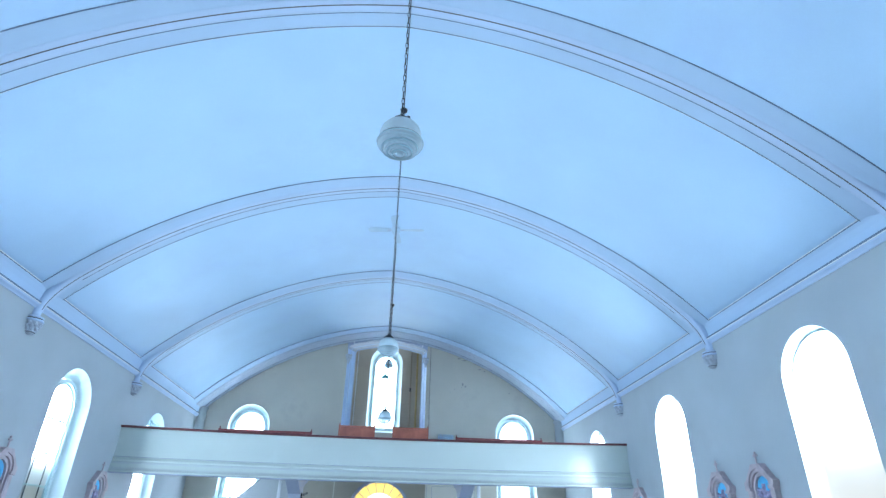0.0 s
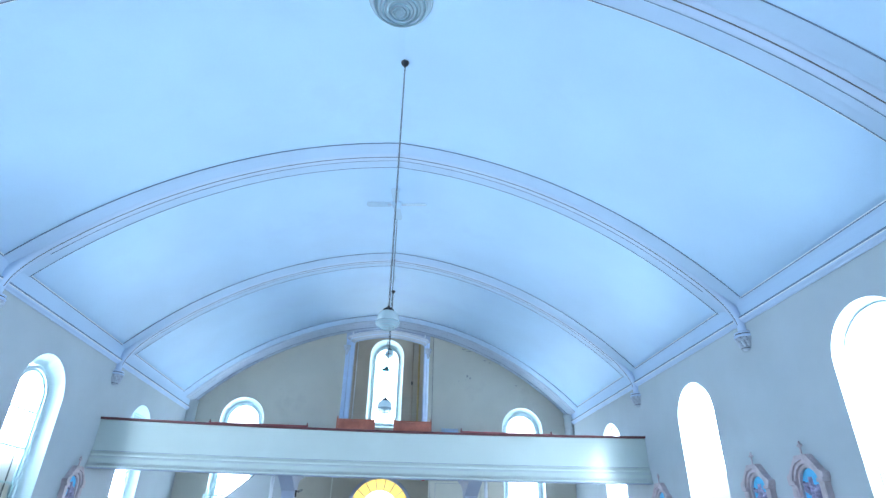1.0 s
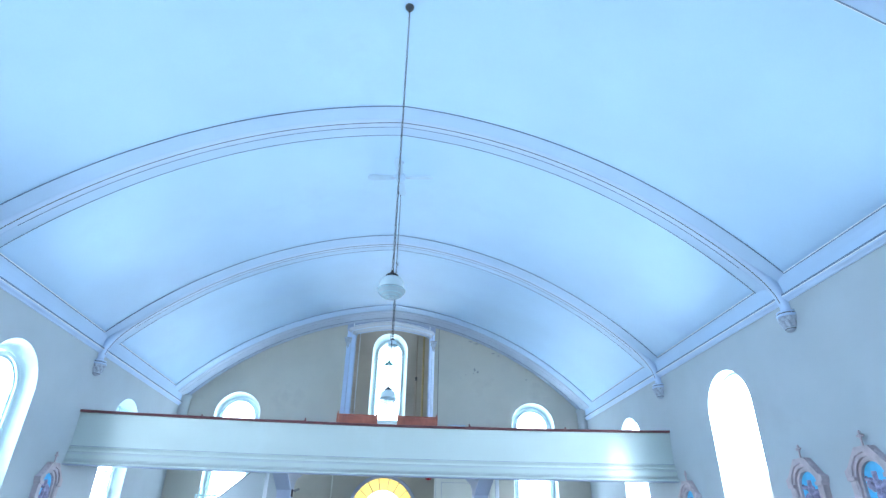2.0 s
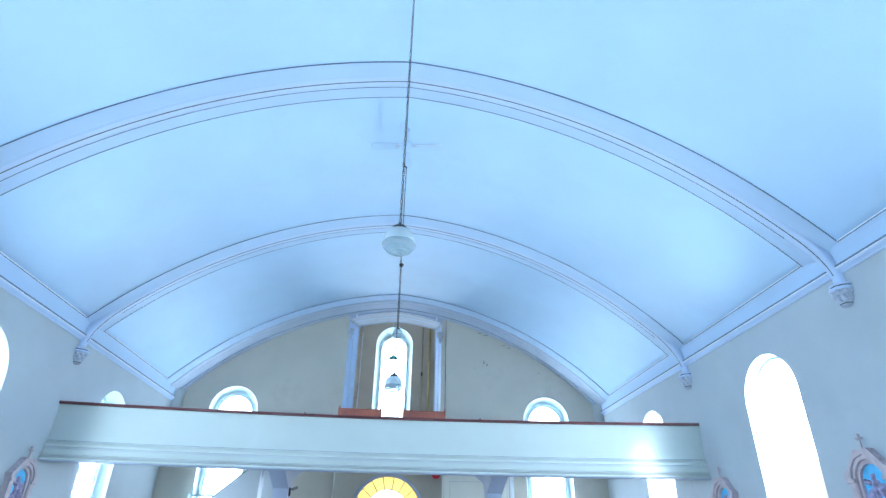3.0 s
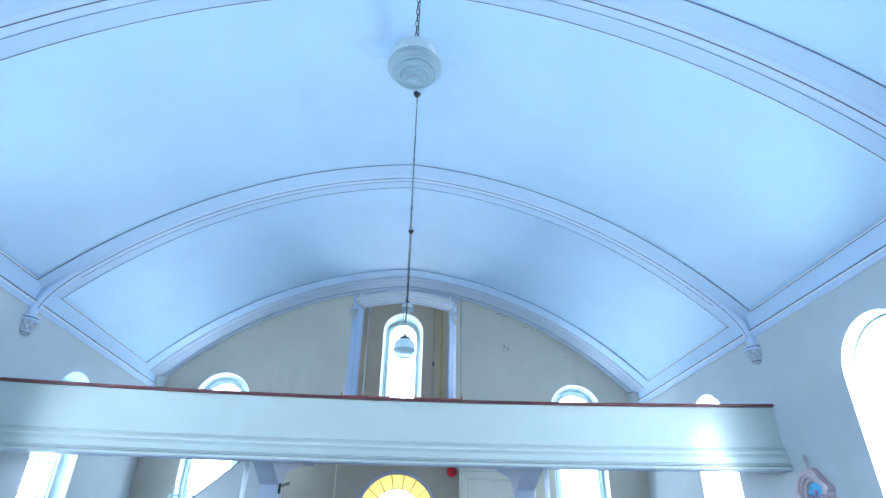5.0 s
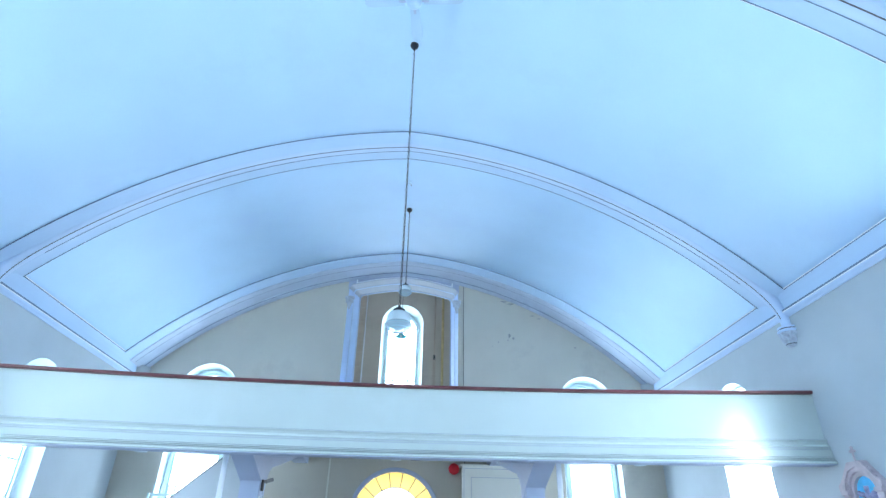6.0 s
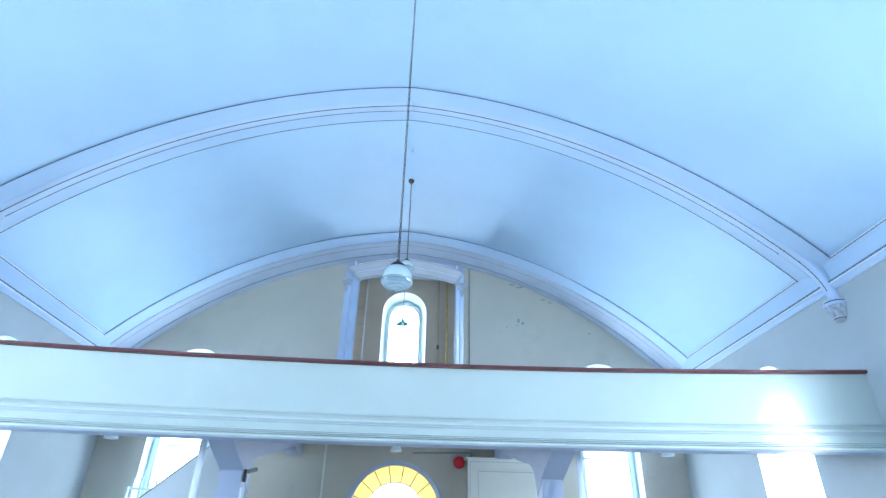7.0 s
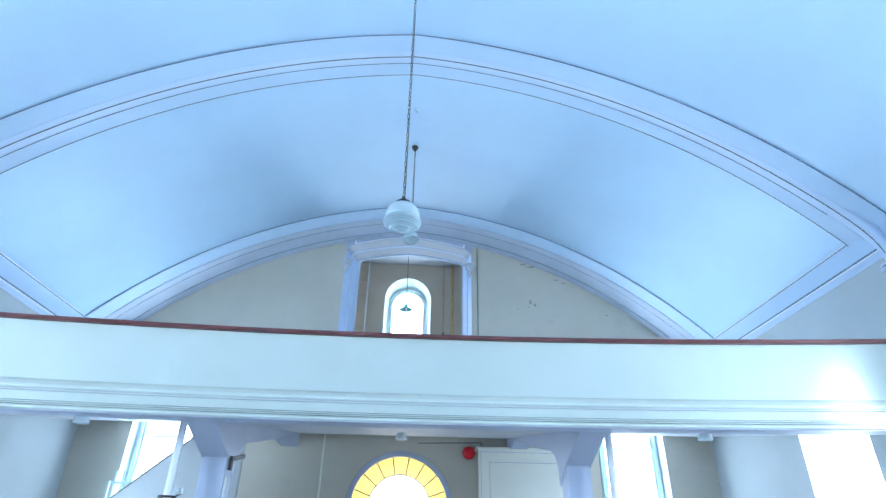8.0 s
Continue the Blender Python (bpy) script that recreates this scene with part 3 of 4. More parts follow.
# ---- choir loft ----


def under_back(x):
    """Height at which the loft's underside meets the end wall: lower in the middle bay."""
    return 4.0 if abs(x) < 2.45 else 4.16


loft = thing("floor_loft", "stepped wooden choir loft floor with sloped plaster underside", "loft", kind="structure")
for x0, x1 in ((-HALF, -2.45), (-2.45, 2.45), (2.45, HALF)):
    bm = bmesh.new()
    back = under_back((x0 + x1) / 2)
    rows = []
    for k in range(11):
        x = x0 + (x1 - x0) * k / 10
        y = front_y(x) + 0.1
        rows.append([bm.verts.new(p) for p in ((x, y, 3.12), (x, END - 0.002, back), (x, END - 0.002, back + 0.04), (x, y, 3.32))])
    for p, q in zip(rows, rows[1:]):
        for i in range(4):
            j = (i + 1) % 4
            bm.faces.new((p[i], p[j], q[j], q[i]))
    bm.faces.new(rows[0])
    bm.faces.new(rows[-1])
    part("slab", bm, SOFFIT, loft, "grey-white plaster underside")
# tier tops are out of view; their pale colour brightens the vault
for y0, y1, z0, z1 in ((17.1, 19.0, 3.5, 3.55), (19.0, 20.8, 3.83, 3.87), (20.8, END - 0.003, 4.21, 4.27)):
    bm = bmesh.new()
    add_box(bm, (-HALF + 0.002, y0, z0), (HALF - 0.002, y1, z1))
    part("tier", bm, LOFTFLOOR, loft)

parapet = thing("loft_parapet", "curved cream painted loft front with mouldings and red-stained rail", "parapet", kind="structure")


def front_sweep(name, profile, mat, n=48, x1=HALF):
    """Sweeps (forward, z) pairs along the loft's curved front."""
    bm = bmesh.new()
    path = []
    for k in range(n + 1):
        x = -x1 + 2 * x1 * k / n
        g = Vector((1, SAG * -2 * x / HALF ** 2, 0)).normalized()
        path.append(((x, front_y(x), 0), (g.y, -g.x, 0), (0, 0, 1)))
    add_sweep(bm, path, profile)
    return part(name, bm, mat, parapet)


front_sweep("panel", [(0.0, 3.14), (0.0, 4.215), (-0.14, 4.215), (-0.14, 3.14)], CREAM)
front_sweep("cap_rail", [(0.05, 4.22), (0.06, 4.235), (0.06, 4.26), (0.045, 4.275), (-0.19, 4.275), (-0.2, 4.26), (-0.2, 4.22)], RAILWOOD)
front_sweep("upper_moulding", [(-0.02, 3.352), (0.085, 3.352), (0.085, 3.37), (0.045, 3.385), (0.036, 3.41), (0.045, 3.435), (0.058, 3.456), (0.068, 3.463), (0.068, 3.473), (0.0, 3.477), (-0.02, 3.477)], CREAM)
front_sweep("fillet", [(-0.02, 3.322), (0.09, 3.322), (0.09, 3.338), (-0.02, 3.338)], CREAM)
front_sweep("fascia", [(-0.02, 3.205), (0.10, 3.205), (0.10, 3.308), (-0.02, 3.308)], CREAM)
front_sweep("fillet", [(-0.02, 3.178), (0.12, 3.178), (0.12, 3.192), (-0.02, 3.192)], CREAM)
front_sweep("fillet", [(-0.02, 3.153), (0.135, 3.153), (0.135, 3.166), (-0.02, 3.166)], CREAM)
front_sweep("lower_moulding", [(-0.14, 3.09), (0.165, 3.09), (0.17, 3.10), (0.165, 3.115), (0.15, 3.122), (0.15, 3.139), (-0.14, 3.139)], CREAM)
# added grey strip, stands in for the shadow below the moulding
front_sweep("drip_edge", [(-0.12, 3.078), (0.15, 3.078), (0.15, 3.0895), (-0.12, 3.0895)], BRACKET)
# proud dark strip paints the shadow line over the upper moulding
front_sweep("groove", [(-0.01, 3.477), (0.006, 3.477), (0.006, 3.488), (-0.01, 3.488)], EDGE_SHADE)
# grey backing puts shade into the gaps between fillets
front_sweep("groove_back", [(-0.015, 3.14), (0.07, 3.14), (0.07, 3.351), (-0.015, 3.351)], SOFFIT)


def pew(place, width, height, group, wood, label):
    """A pew seen from the front: panelled back, cap, ends with small knobs, seat."""
    p = thing("pew", label, "pew", place, group=group)
    bm = bmesh.new()
    add_box(bm, (-width / 2, -0.02, 0.12), (width / 2, 0.02, height - 0.05), 0.006)
    part("backrest", bm, wood, p)
    bm = bmesh.new()
    add_box(bm, (-width / 2 - 0.02, -0.045, height - 0.05), (width / 2 + 0.02, 0.04, height), 0.012)
    part("cap", bm, wood, p)
    bm = bmesh.new()
    add_box(bm, (-width / 2, 0.02, 0.40), (width / 2, 0.42, 0.45), 0.01)
    part("seat", bm, wood, p)
    for s in (-1, 1):
        bm = bmesh.new()
        add_box(bm, (s * width / 2 - 0.03, -0.05, 0), (s * width / 2 + 0.03, 0.44, height * 0.62), 0.012)
        add_box(bm, (s * width / 2 - 0.03, -0.05, height * 0.6), (s * width / 2 + 0.03, 0.06, height + 0.02), 0.012)
        part("end_panel", bm, wood, p)
        for d in (-0.02, 0.03):
            bm = bmesh.new()
            add_lathe(bm, [(0.012, 0), (0.012, 0.03), (0.02, 0.045), (0.012, 0.065), (0, 0.07)], (s * width / 2, d, height + 0.015), 8)
            part("knob", bm, wood, p, smooth=True)
    return p


pew((-0.96, 21.0, 4.27), 1.22, 0.98, "tall pews before the tower", PEWWOOD, "tall red-brown varnished wooden pew before the tower opening")
pew((0.94, 21.0, 4.27), 1.22, 0.98, "tall pews before the tower", PEWWOOD, "tall red-brown varnished wooden pew before the tower opening")
pew((-3.9, 20.0, 3.87), 2.98, 0.95, "loft pews", DARKPEW, "dark red stained wooden choir pew on the loft tier")
pew((3.95, 20.0, 3.87), 2.95, 0.95, "loft pews", DARKPEW, "dark red stained wooden choir pew on the loft tier")

guard = thing("guard_rail", "low white baluster rail before the side window above the loft", "railing", (-6.93, 18.2, 3.87))
bm = bmesh.new()
add_box(bm, (-0.025, 0.0, 0.79), (0.025, 0.75, 0.83), 0.008)
part("top_rail", bm, GREEN, guard)
for k in range(6):
    bm = bmesh.new()
    add_box(bm, (-0.014, 0.03 + 0.13 * k, -0.32), (0.014, 0.058 + 0.13 * k, 0.79), 0.004)
    part("baluster", bm, GREEN, guard)

rad = thing("radiator", "small grey cast-iron radiator against the end wall", "radiator", (2.38, END - 0.14, 4.27))
for k in range(10):
    bm = bmesh.new()
    add_box(bm, (-0.295 + 0.062 * k, -0.07, 0.06), (-0.265 + 0.062 * k, 0.07, 1.06), 0.012)
    part("column", bm, FANWHITE, rad)
for z in (0.15, 0.95):
    bm = bmesh.new()
    add_tube(bm, (-0.31, 0, z), (0.31, 0, z), 0.03)
    part("header", bm, FANWHITE, rad, smooth=True)
for s in (-1, 1):
    bm = bmesh.new()
    add_box(bm, (s * 0.28 - 0.02, -0.06, 0), (s * 0.28 + 0.02, 0.06, 0.07), 0.01)
    part("foot", bm, FANWHITE, rad)


# ---- under the loft ----
def loft_post(s):
    p = thing("loft_post", "lavender-white square post with bracketed beam under the loft", "post", (2.49 if s > 0 else -2.42, 18.1, 0), group="loft posts")
    bm = bmesh.new()
    add_box(bm, (-0.165, -0.165, 0), (0.165, 0.165, 2.85), 0.02)
    part("shaft", bm, BRACKET, p)
    bm = bmesh.new()
    pts = [(-1.02, 3.16), (-1.02, 3.10), (-0.19, 2.80), (0.19, 2.56), (0.24, 2.80), (0.36, 2.98), (0.60, 3.10), (1.2, 3.22), (2.3, 3.46), (3.2, 3.68), (3.7, 3.78), (3.95, 3.72), (4.66, 3.72), (4.66, 4.06), (2.0, 3.64)]
    a = [bm.verts.new((-0.178, y, z)) for y, z in pts]
    b = [bm.verts.new((0.178, y, z)) for y, z in pts]
    bm.faces.new(a)
    bm.faces.new(b[::-1])
    for i in range(len(pts)):
        j = (i + 1) % len(pts)
        bm.faces.new((a[i], a[j], b[j], b[i]))
    part("bracket", bm, BRACKET, p)
    bm = bmesh.new()
    add_box(bm, (-0.23, -0.23, 0), (0.23, 0.23, 0.14), 0.02)
    part("plinth", bm, BRACKET, p)
    return p


loft_post(-1)
loft_post(1)
for s in (-1, 1):
    c = thing("column", "slim white round iron column under the loft", "column", (2.84 if s > 0 else -2.80, 17.6, 0), group="slim columns")
    bm = bmesh.new()
    add_lathe(bm, [(0.10, 0), (0.10, 0.05), (0.06, 0.1), (0.05, 2.2), (0.047, 3.22)], (0, 0, 0), 16)
    part("shaft", bm, BEAD, c, smooth=True)


def under_z(x, y):
    y0 = front_y(x) + 0.1
    return 3.12 + (y - y0) * (under_back(x) - 3.12) / (END - y0)


def small_light(x, y):
    z = under_z(x, y)
    lt = thing("ceiling_light", "small white glass light under the loft ceiling", "lamp", (x, y, z), group="under-loft lights")
    bm = bmesh.new()
    add_lathe(bm, [(0.0, 0.02), (0.06, 0.02), (0.06, -0.03), (0.045, -0.05)], (0, 0, 0), 16)
    part("holder", bm, FANWHITE, lt, smooth=True)
    bm = bmesh.new()
    add_lathe(bm, [(0.05, 0.0), (0.075, -0.012), (0.095, -0.05), (0.11, -0.105), (0.105, -0.118), (0.0, -0.122)], (0, 0, 0), 18)
    part("shade", bm, OPAL, lt, smooth=True)


small_light(-4.56, 18.42)
small_light(4.63, 18.45)
small_light(0.0, 20.6)

# fanlight over the entrance
fan = thing("window_fanlight", "semicircular fanlight with yellow outer panes over the entrance", "window", kind="structure")
fan_place = lambda u, z, d: (u, END + d, z)
bm = bmesh.new()
reveal_mesh(bm, fan_hole, fan_place, END_THICK)
part("reveal", bm, BRACKET, fan)


def half(r, n=32, c=FAN_C, z0=FAN_Z):
    return [(c + r * math.cos(math.pi * k / n), z0 + r * math.sin(math.pi * k / n)) for k in range(n + 1)]


R1, R2 = FAN_R - 0.03, 0.66
bm = bmesh.new()
ring_mesh(bm, half(FAN_R + 0.07), half(R1), fan_place, -0.03, 0.1)
part("window_frame", bm, BRACKET, fan, "lavender-grey painted frame")
for k in range(9):
    a0, a1 = math.pi * (k / 9) + 0.008, math.pi * ((k + 1) / 9) - 0.008
    bm = bmesh.new()
    arc = [(FAN_C + R1 * math.cos(a0 + (a1 - a0) * i / 5), FAN_Z + R1 * math.sin(a0 + (a1 - a0) * i / 5)) for i in range(6)]
    arc += [(FAN_C + R2 * math.cos(a1 + (a0 - a1) * i / 5), FAN_Z + R2 * math.sin(a1 + (a0 - a1) * i / 5)) for i in range(6)]
    fill_mesh(bm, arc, fan_place, 0.06)
    pane = part("pane", bm, YELLOW, fan, "yellow glass pane")
    pane.visible_shadow = False
    for a in ([0.0, math.pi] if k == 0 else [math.pi * k / 9]):
        bm = bmesh.new()
        add_tube(bm, fan_place(FAN_C + R2 * math.cos(a), FAN_Z + R2 * math.sin(a), 0.055), fan_place(FAN_C + R1 * math.cos(a), FAN_Z + R1 * math.sin(a), 0.055), 0.011, 6)
        part("lead_bar", bm, LEAD, fan)
bm = bmesh.new()
fill_mesh(bm, half(R2), fan_place, 0.06)
pane = part("pane", bm, GLASS, fan)
pane.visible_shadow = False
bm = bmesh.new()
ring_mesh(bm, half(R2 + 0.008), half(R2 - 0.008), fan_place, 0.045, 0.065)
part("lead_ring", bm, LEAD, fan)
door = thing("door_entrance", "pale painted double entrance door under the fanlight", "door", kind="structure")
for s in (-1, 1):
    bm = bmesh.new()
    add_box(bm, (FAN_C + (0.01 if s > 0 else -FAN_R), END + 0.08, 0.02), (FAN_C + (FAN_R if s > 0 else -0.01), END + 0.14, 2.42), 0.01)
    part("door_leaf", bm, DOORPAINT, door)
bm = bmesh.new()
add_box(bm, (FAN_C - FAN_R, END + 0.02, 2.42), (FAN_C + FAN_R, END + 0.16, 2.5), 0.01)
part("transom", bm, DOORPAINT, door)
daylight("window_light_fan", (FAN_C, END + END_THICK + 0.06, 3.0), (0, -1, 0), 2.2, 1.3, 26, (0.95, 0.98, 1.0))

# tall white cupboard beside the entrance
cup = thing("cupboard", "tall cream painted panelled cupboard beside the entrance", "cupboard", (2.66, END - 0.02, 0))
bm = bmesh.new()
add_box(bm, (-1.0, -0.35, 0), (1.0, 0, 3.62), 0.01)
part("body", bm, DOORPAINT, cup)
bm = bmesh.new()
ring_mesh(bm, [(-1.03, 0.0), (1.03, 0.0), (1.03, 3.70), (-1.03, 3.70)], [(-0.84, 0.12), (0.84, 0.12), (0.84, 3.5), (-0.84, 3.5)], lambda u, z, d: (u, -0.35 - d, z), 0.0, 0.05)
part("frame", bm, DOORPAINT, cup)
bm = bmesh.new()
ring_mesh(bm, [(-0.84, 0.12), (0.84, 0.12), (0.84, 3.5), (-0.84, 3.5)], [(-0.80, 0.16), (0.80, 0.16), (0.80, 3.46), (-0.80, 3.46)], lambda u, z, d: (u, -0.35 - d, z), 0.0, 0.025)
part("panel_moulding", bm, DOORPAINT, cup)
# raised grey outlines paint the shade at frame and panel edges
for w, z0, z1 in ((0.795, 0.165, 3.455), (0.985, 0.03, 3.655)):
    bm = bmesh.new()
    ring_mesh(bm, [(-w, z0), (w, z0), (w, z1), (-w, z1)], [(-w + 0.012, z0 + 0.012), (w - 0.012, z0 + 0.012), (w - 0.012, z1 - 0.012), (-w + 0.012, z1 - 0.012)], lambda u, z, d: (u, -0.35 - d, z), 0.0, 0.004 if w < 0.9 else 0.054)
    part("groove", bm, SOFFIT, cup)
bm = bmesh.new()
add_box(bm, (-1.08, -0.42, 3.70), (1.08, 0, 3.75), 0.015)
part("cornice", bm, DOORPAINT, cup)

bell = thing("fire_bell", "round red fire alarm bell on the end wall", "bell", (1.46, END, 3.67))
bm = bmesh.new()
add_lathe(bm, [(0.135, 0.0), (0.14, 0.03), (0.125, 0.06), (0.08, 0.085), (0.03, 0.095), (0.0, 0.095)], (0, 0, 0), 24)
bmesh.ops.transform(bm, matrix=pose(0, -0.04, 0, 90), verts=bm.verts)
part("gong", bm, RED, bell, smooth=True)
bm = bmesh.new()
add_box(bm, (-0.06, -0.05, -0.06), (0.06, 0, 0.06), 0.01)
part("back_box", bm, RED, bell)

bm = bmesh.new()
add_box(bm, (-1.72, END - 0.035, 0), (-1.68, END - 0.001, 4.0), 0.008)
tagged(part("conduit", bm, DOORPAINT), "thin cream conduit up the wall under the loft", "conduit")

cable = thing("cable", "thin dark cable along the wall head to the red bell", "cable", (0, END - 0.012, 0))
for p, q in (((0.35, 0, 3.86), (1.74, 0, 3.90)), ((1.74, 0, 3.90), (1.74, 0, 3.74)), ((1.74, 0, 3.74), (1.58, 0, 3.70))):
    bm = bmesh.new()
    add_tube(bm, p, q, 0.011, 6)
    part("run", bm, DARKLINE, cable)

sconce = thing("wall_sconce", "small dark ring bracket with white candle bulbs on the column", "lamp", (-2.80, 17.6, 2.26))
bm = bmesh.new()
k = 20
add_sweep(bm, [((0.10 * math.cos(a), 0.10 * math.sin(a), 0.0), (math.cos(a), math.sin(a), 0), (0, 0, 1)) for a in (2 * math.pi * i / k for i in range(k + 1))], [(-0.009, -0.012), (0.009, -0.012), (0.009, 0.012), (-0.009, 0.012)])
part("ring", bm, BLACK, sconce)
for x, y in ((0.13, -0.02), (0.19, -0.05)):
    bm = bmesh.new()
    add_tube(bm, (0.09, 0, 0), (x, y, 0.03), 0.007, 6)
    part("arm", bm, BLACK, sconce)
    bm = bmesh.new()
    add_lathe(bm, [(0.008, 0.03), (0.010, 0.05), (0.017, 0.066), (0.018, 0.082), (0.010, 0.10), (0.0, 0.106)], (x, y, 0), 12)
    part("bulb", bm, OPAL, sconce, smooth=True)

spk = thing("security_camera", "small black camera with bracket on the loft post", "camera", (-2.238, 18.0, 2.72))
bm = bmesh.new()
add_box(bm, (0, -0.04, -0.09), (0.04, 0.04, 0.09), 0.01)
part("back_plate", bm, BLACK, spk)
bm = bmesh.new()
add_tube(bm, (0.03, 0, 0.05), (0.13, -0.02, 0.08), 0.012)
part("arm", bm, BLACK, spk)
bm = bmesh.new()
add_tube(bm, (0.09, -0.10, 0.05), (0.16, 0.05, 0.10), 0.032)
part("housing", bm, DARKLINE, spk)
for x in (-2.235,):
    bm = bmesh.new()
    add_tube(bm, (x, 17.96, 0.14), (x, 17.96, 2.55), 0.018)
    tagged(part("conduit", bm, BEAD, smooth=True), "thin white conduit up the loft post", "conduit")

# stair to the loft
stair = thing("staircase", "white boarded staircase rising to the loft before a window", "staircase", (0, 0, 0))
bm = bmesh.new()
pts = [(-7.0, 0.0), (-7.0, 0.75), (-3.68, 3.67), (-2.9, 3.67), (-2.9, 0.0)]
a = [bm.verts.new((x, 20.95, z)) for x, z in pts]
b = [bm.verts.new((x, 21.05, z)) for x, z in pts]
bm.faces.new(a)
bm.faces.new(b[::-1])
for i in range(len(pts)):
    j = (i + 1) % len(pts)
    bm.faces.new((a[i], a[j], b[j], b[i]))
part("side_panel", bm, WALL, stair)
bm = bmesh.new()
add_sweep(bm, [((x, 21.0, z), (0, 1, 0), (-0.66, 0, 0.75)) for x, z in ((-6.98, 0.77), (-3.68, 3.67))], [(-0.06, 0), (-0.06, 0.025), (0.06, 0.025), (0.06, 0)])
part("handrail", bm, DARKLINE, stair)
for k in range(14):
    bm = bmesh.new()
    x = -6.9 + 0.215 * k
    add_box(bm, (x, 21.06, 0.18 + 0.185 * k), (x + 0.24, 22.2, 0.23 + 0.185 * k), 0.01)
    part("tread", bm, FLOORWOOD, stair)
rail = thing("window_guard", "low white picket rail before the stair window", "railing", (-5.72, 22.35, 1.65))
for k in range(4):
    bm = bmesh.new()
    add_box(bm, (-0.02 + 0.16 * k, -0.015, 0), (0.02 + 0.16 * k, 0.015, 1.45), 0.005)
    part("picket", bm, GREEN, rail)
bm = bmesh.new()
add_box(bm, (-0.06, -0.025, 1.2), (0.56, 0.025, 1.25), 0.008)
part("top_rail", bm, GREEN, rail)
bm = bmesh.new()
add_box(bm, (-0.10, -0.02, -0.30), (0.62, 0.02, 0.0), 0.008)
part("bottom_rail", bm, BEAD, rail)
for x in (-0.1, 0.58):
    bm = bmesh.new()
    add_box(bm, (x - 0.022, -0.022, -1.65), (x + 0.022, 0.022, 1.26), 0.006)
    part("newel", bm, GREEN, rail)


# ---- pendant lamps ----
def chain_mesh(bm, z0, z1, link=0.075):
    n = int((z1 - z0) / (link * 0.78))
    for k in range(n):
        z = z0 + (k + 0.5) * (z1 - z0) / n
        tmp = bmesh.new()
        loop = []
        for i in range(8):
            a = 2 * math.pi * i / 8
            u, w = 0.0092 * math.cos(a), (link / 2) * math.sin(a)
            loop.append((Vector((u, 0, w)), Vector((math.cos(a), 0, math.sin(a)))))
        rings = [[tmp.verts.new(p + 0.0034 * (q * math.cos(b) + Vector((0, 1, 0)) * math.sin(b))) for b in (0, 2.09, 4.19)] for p, q in loop]
        for i in range(8):
            p, q = rings[i], rings[(i + 1) % 8]
            for j in range(3):
                tmp.faces.new((p[j], p[(j + 1) % 3], q[(j + 1) % 3], q[j]))
        join(bm, tmp, pose(0, 0, z, 0, 0, 90 * (k % 2) + 20))


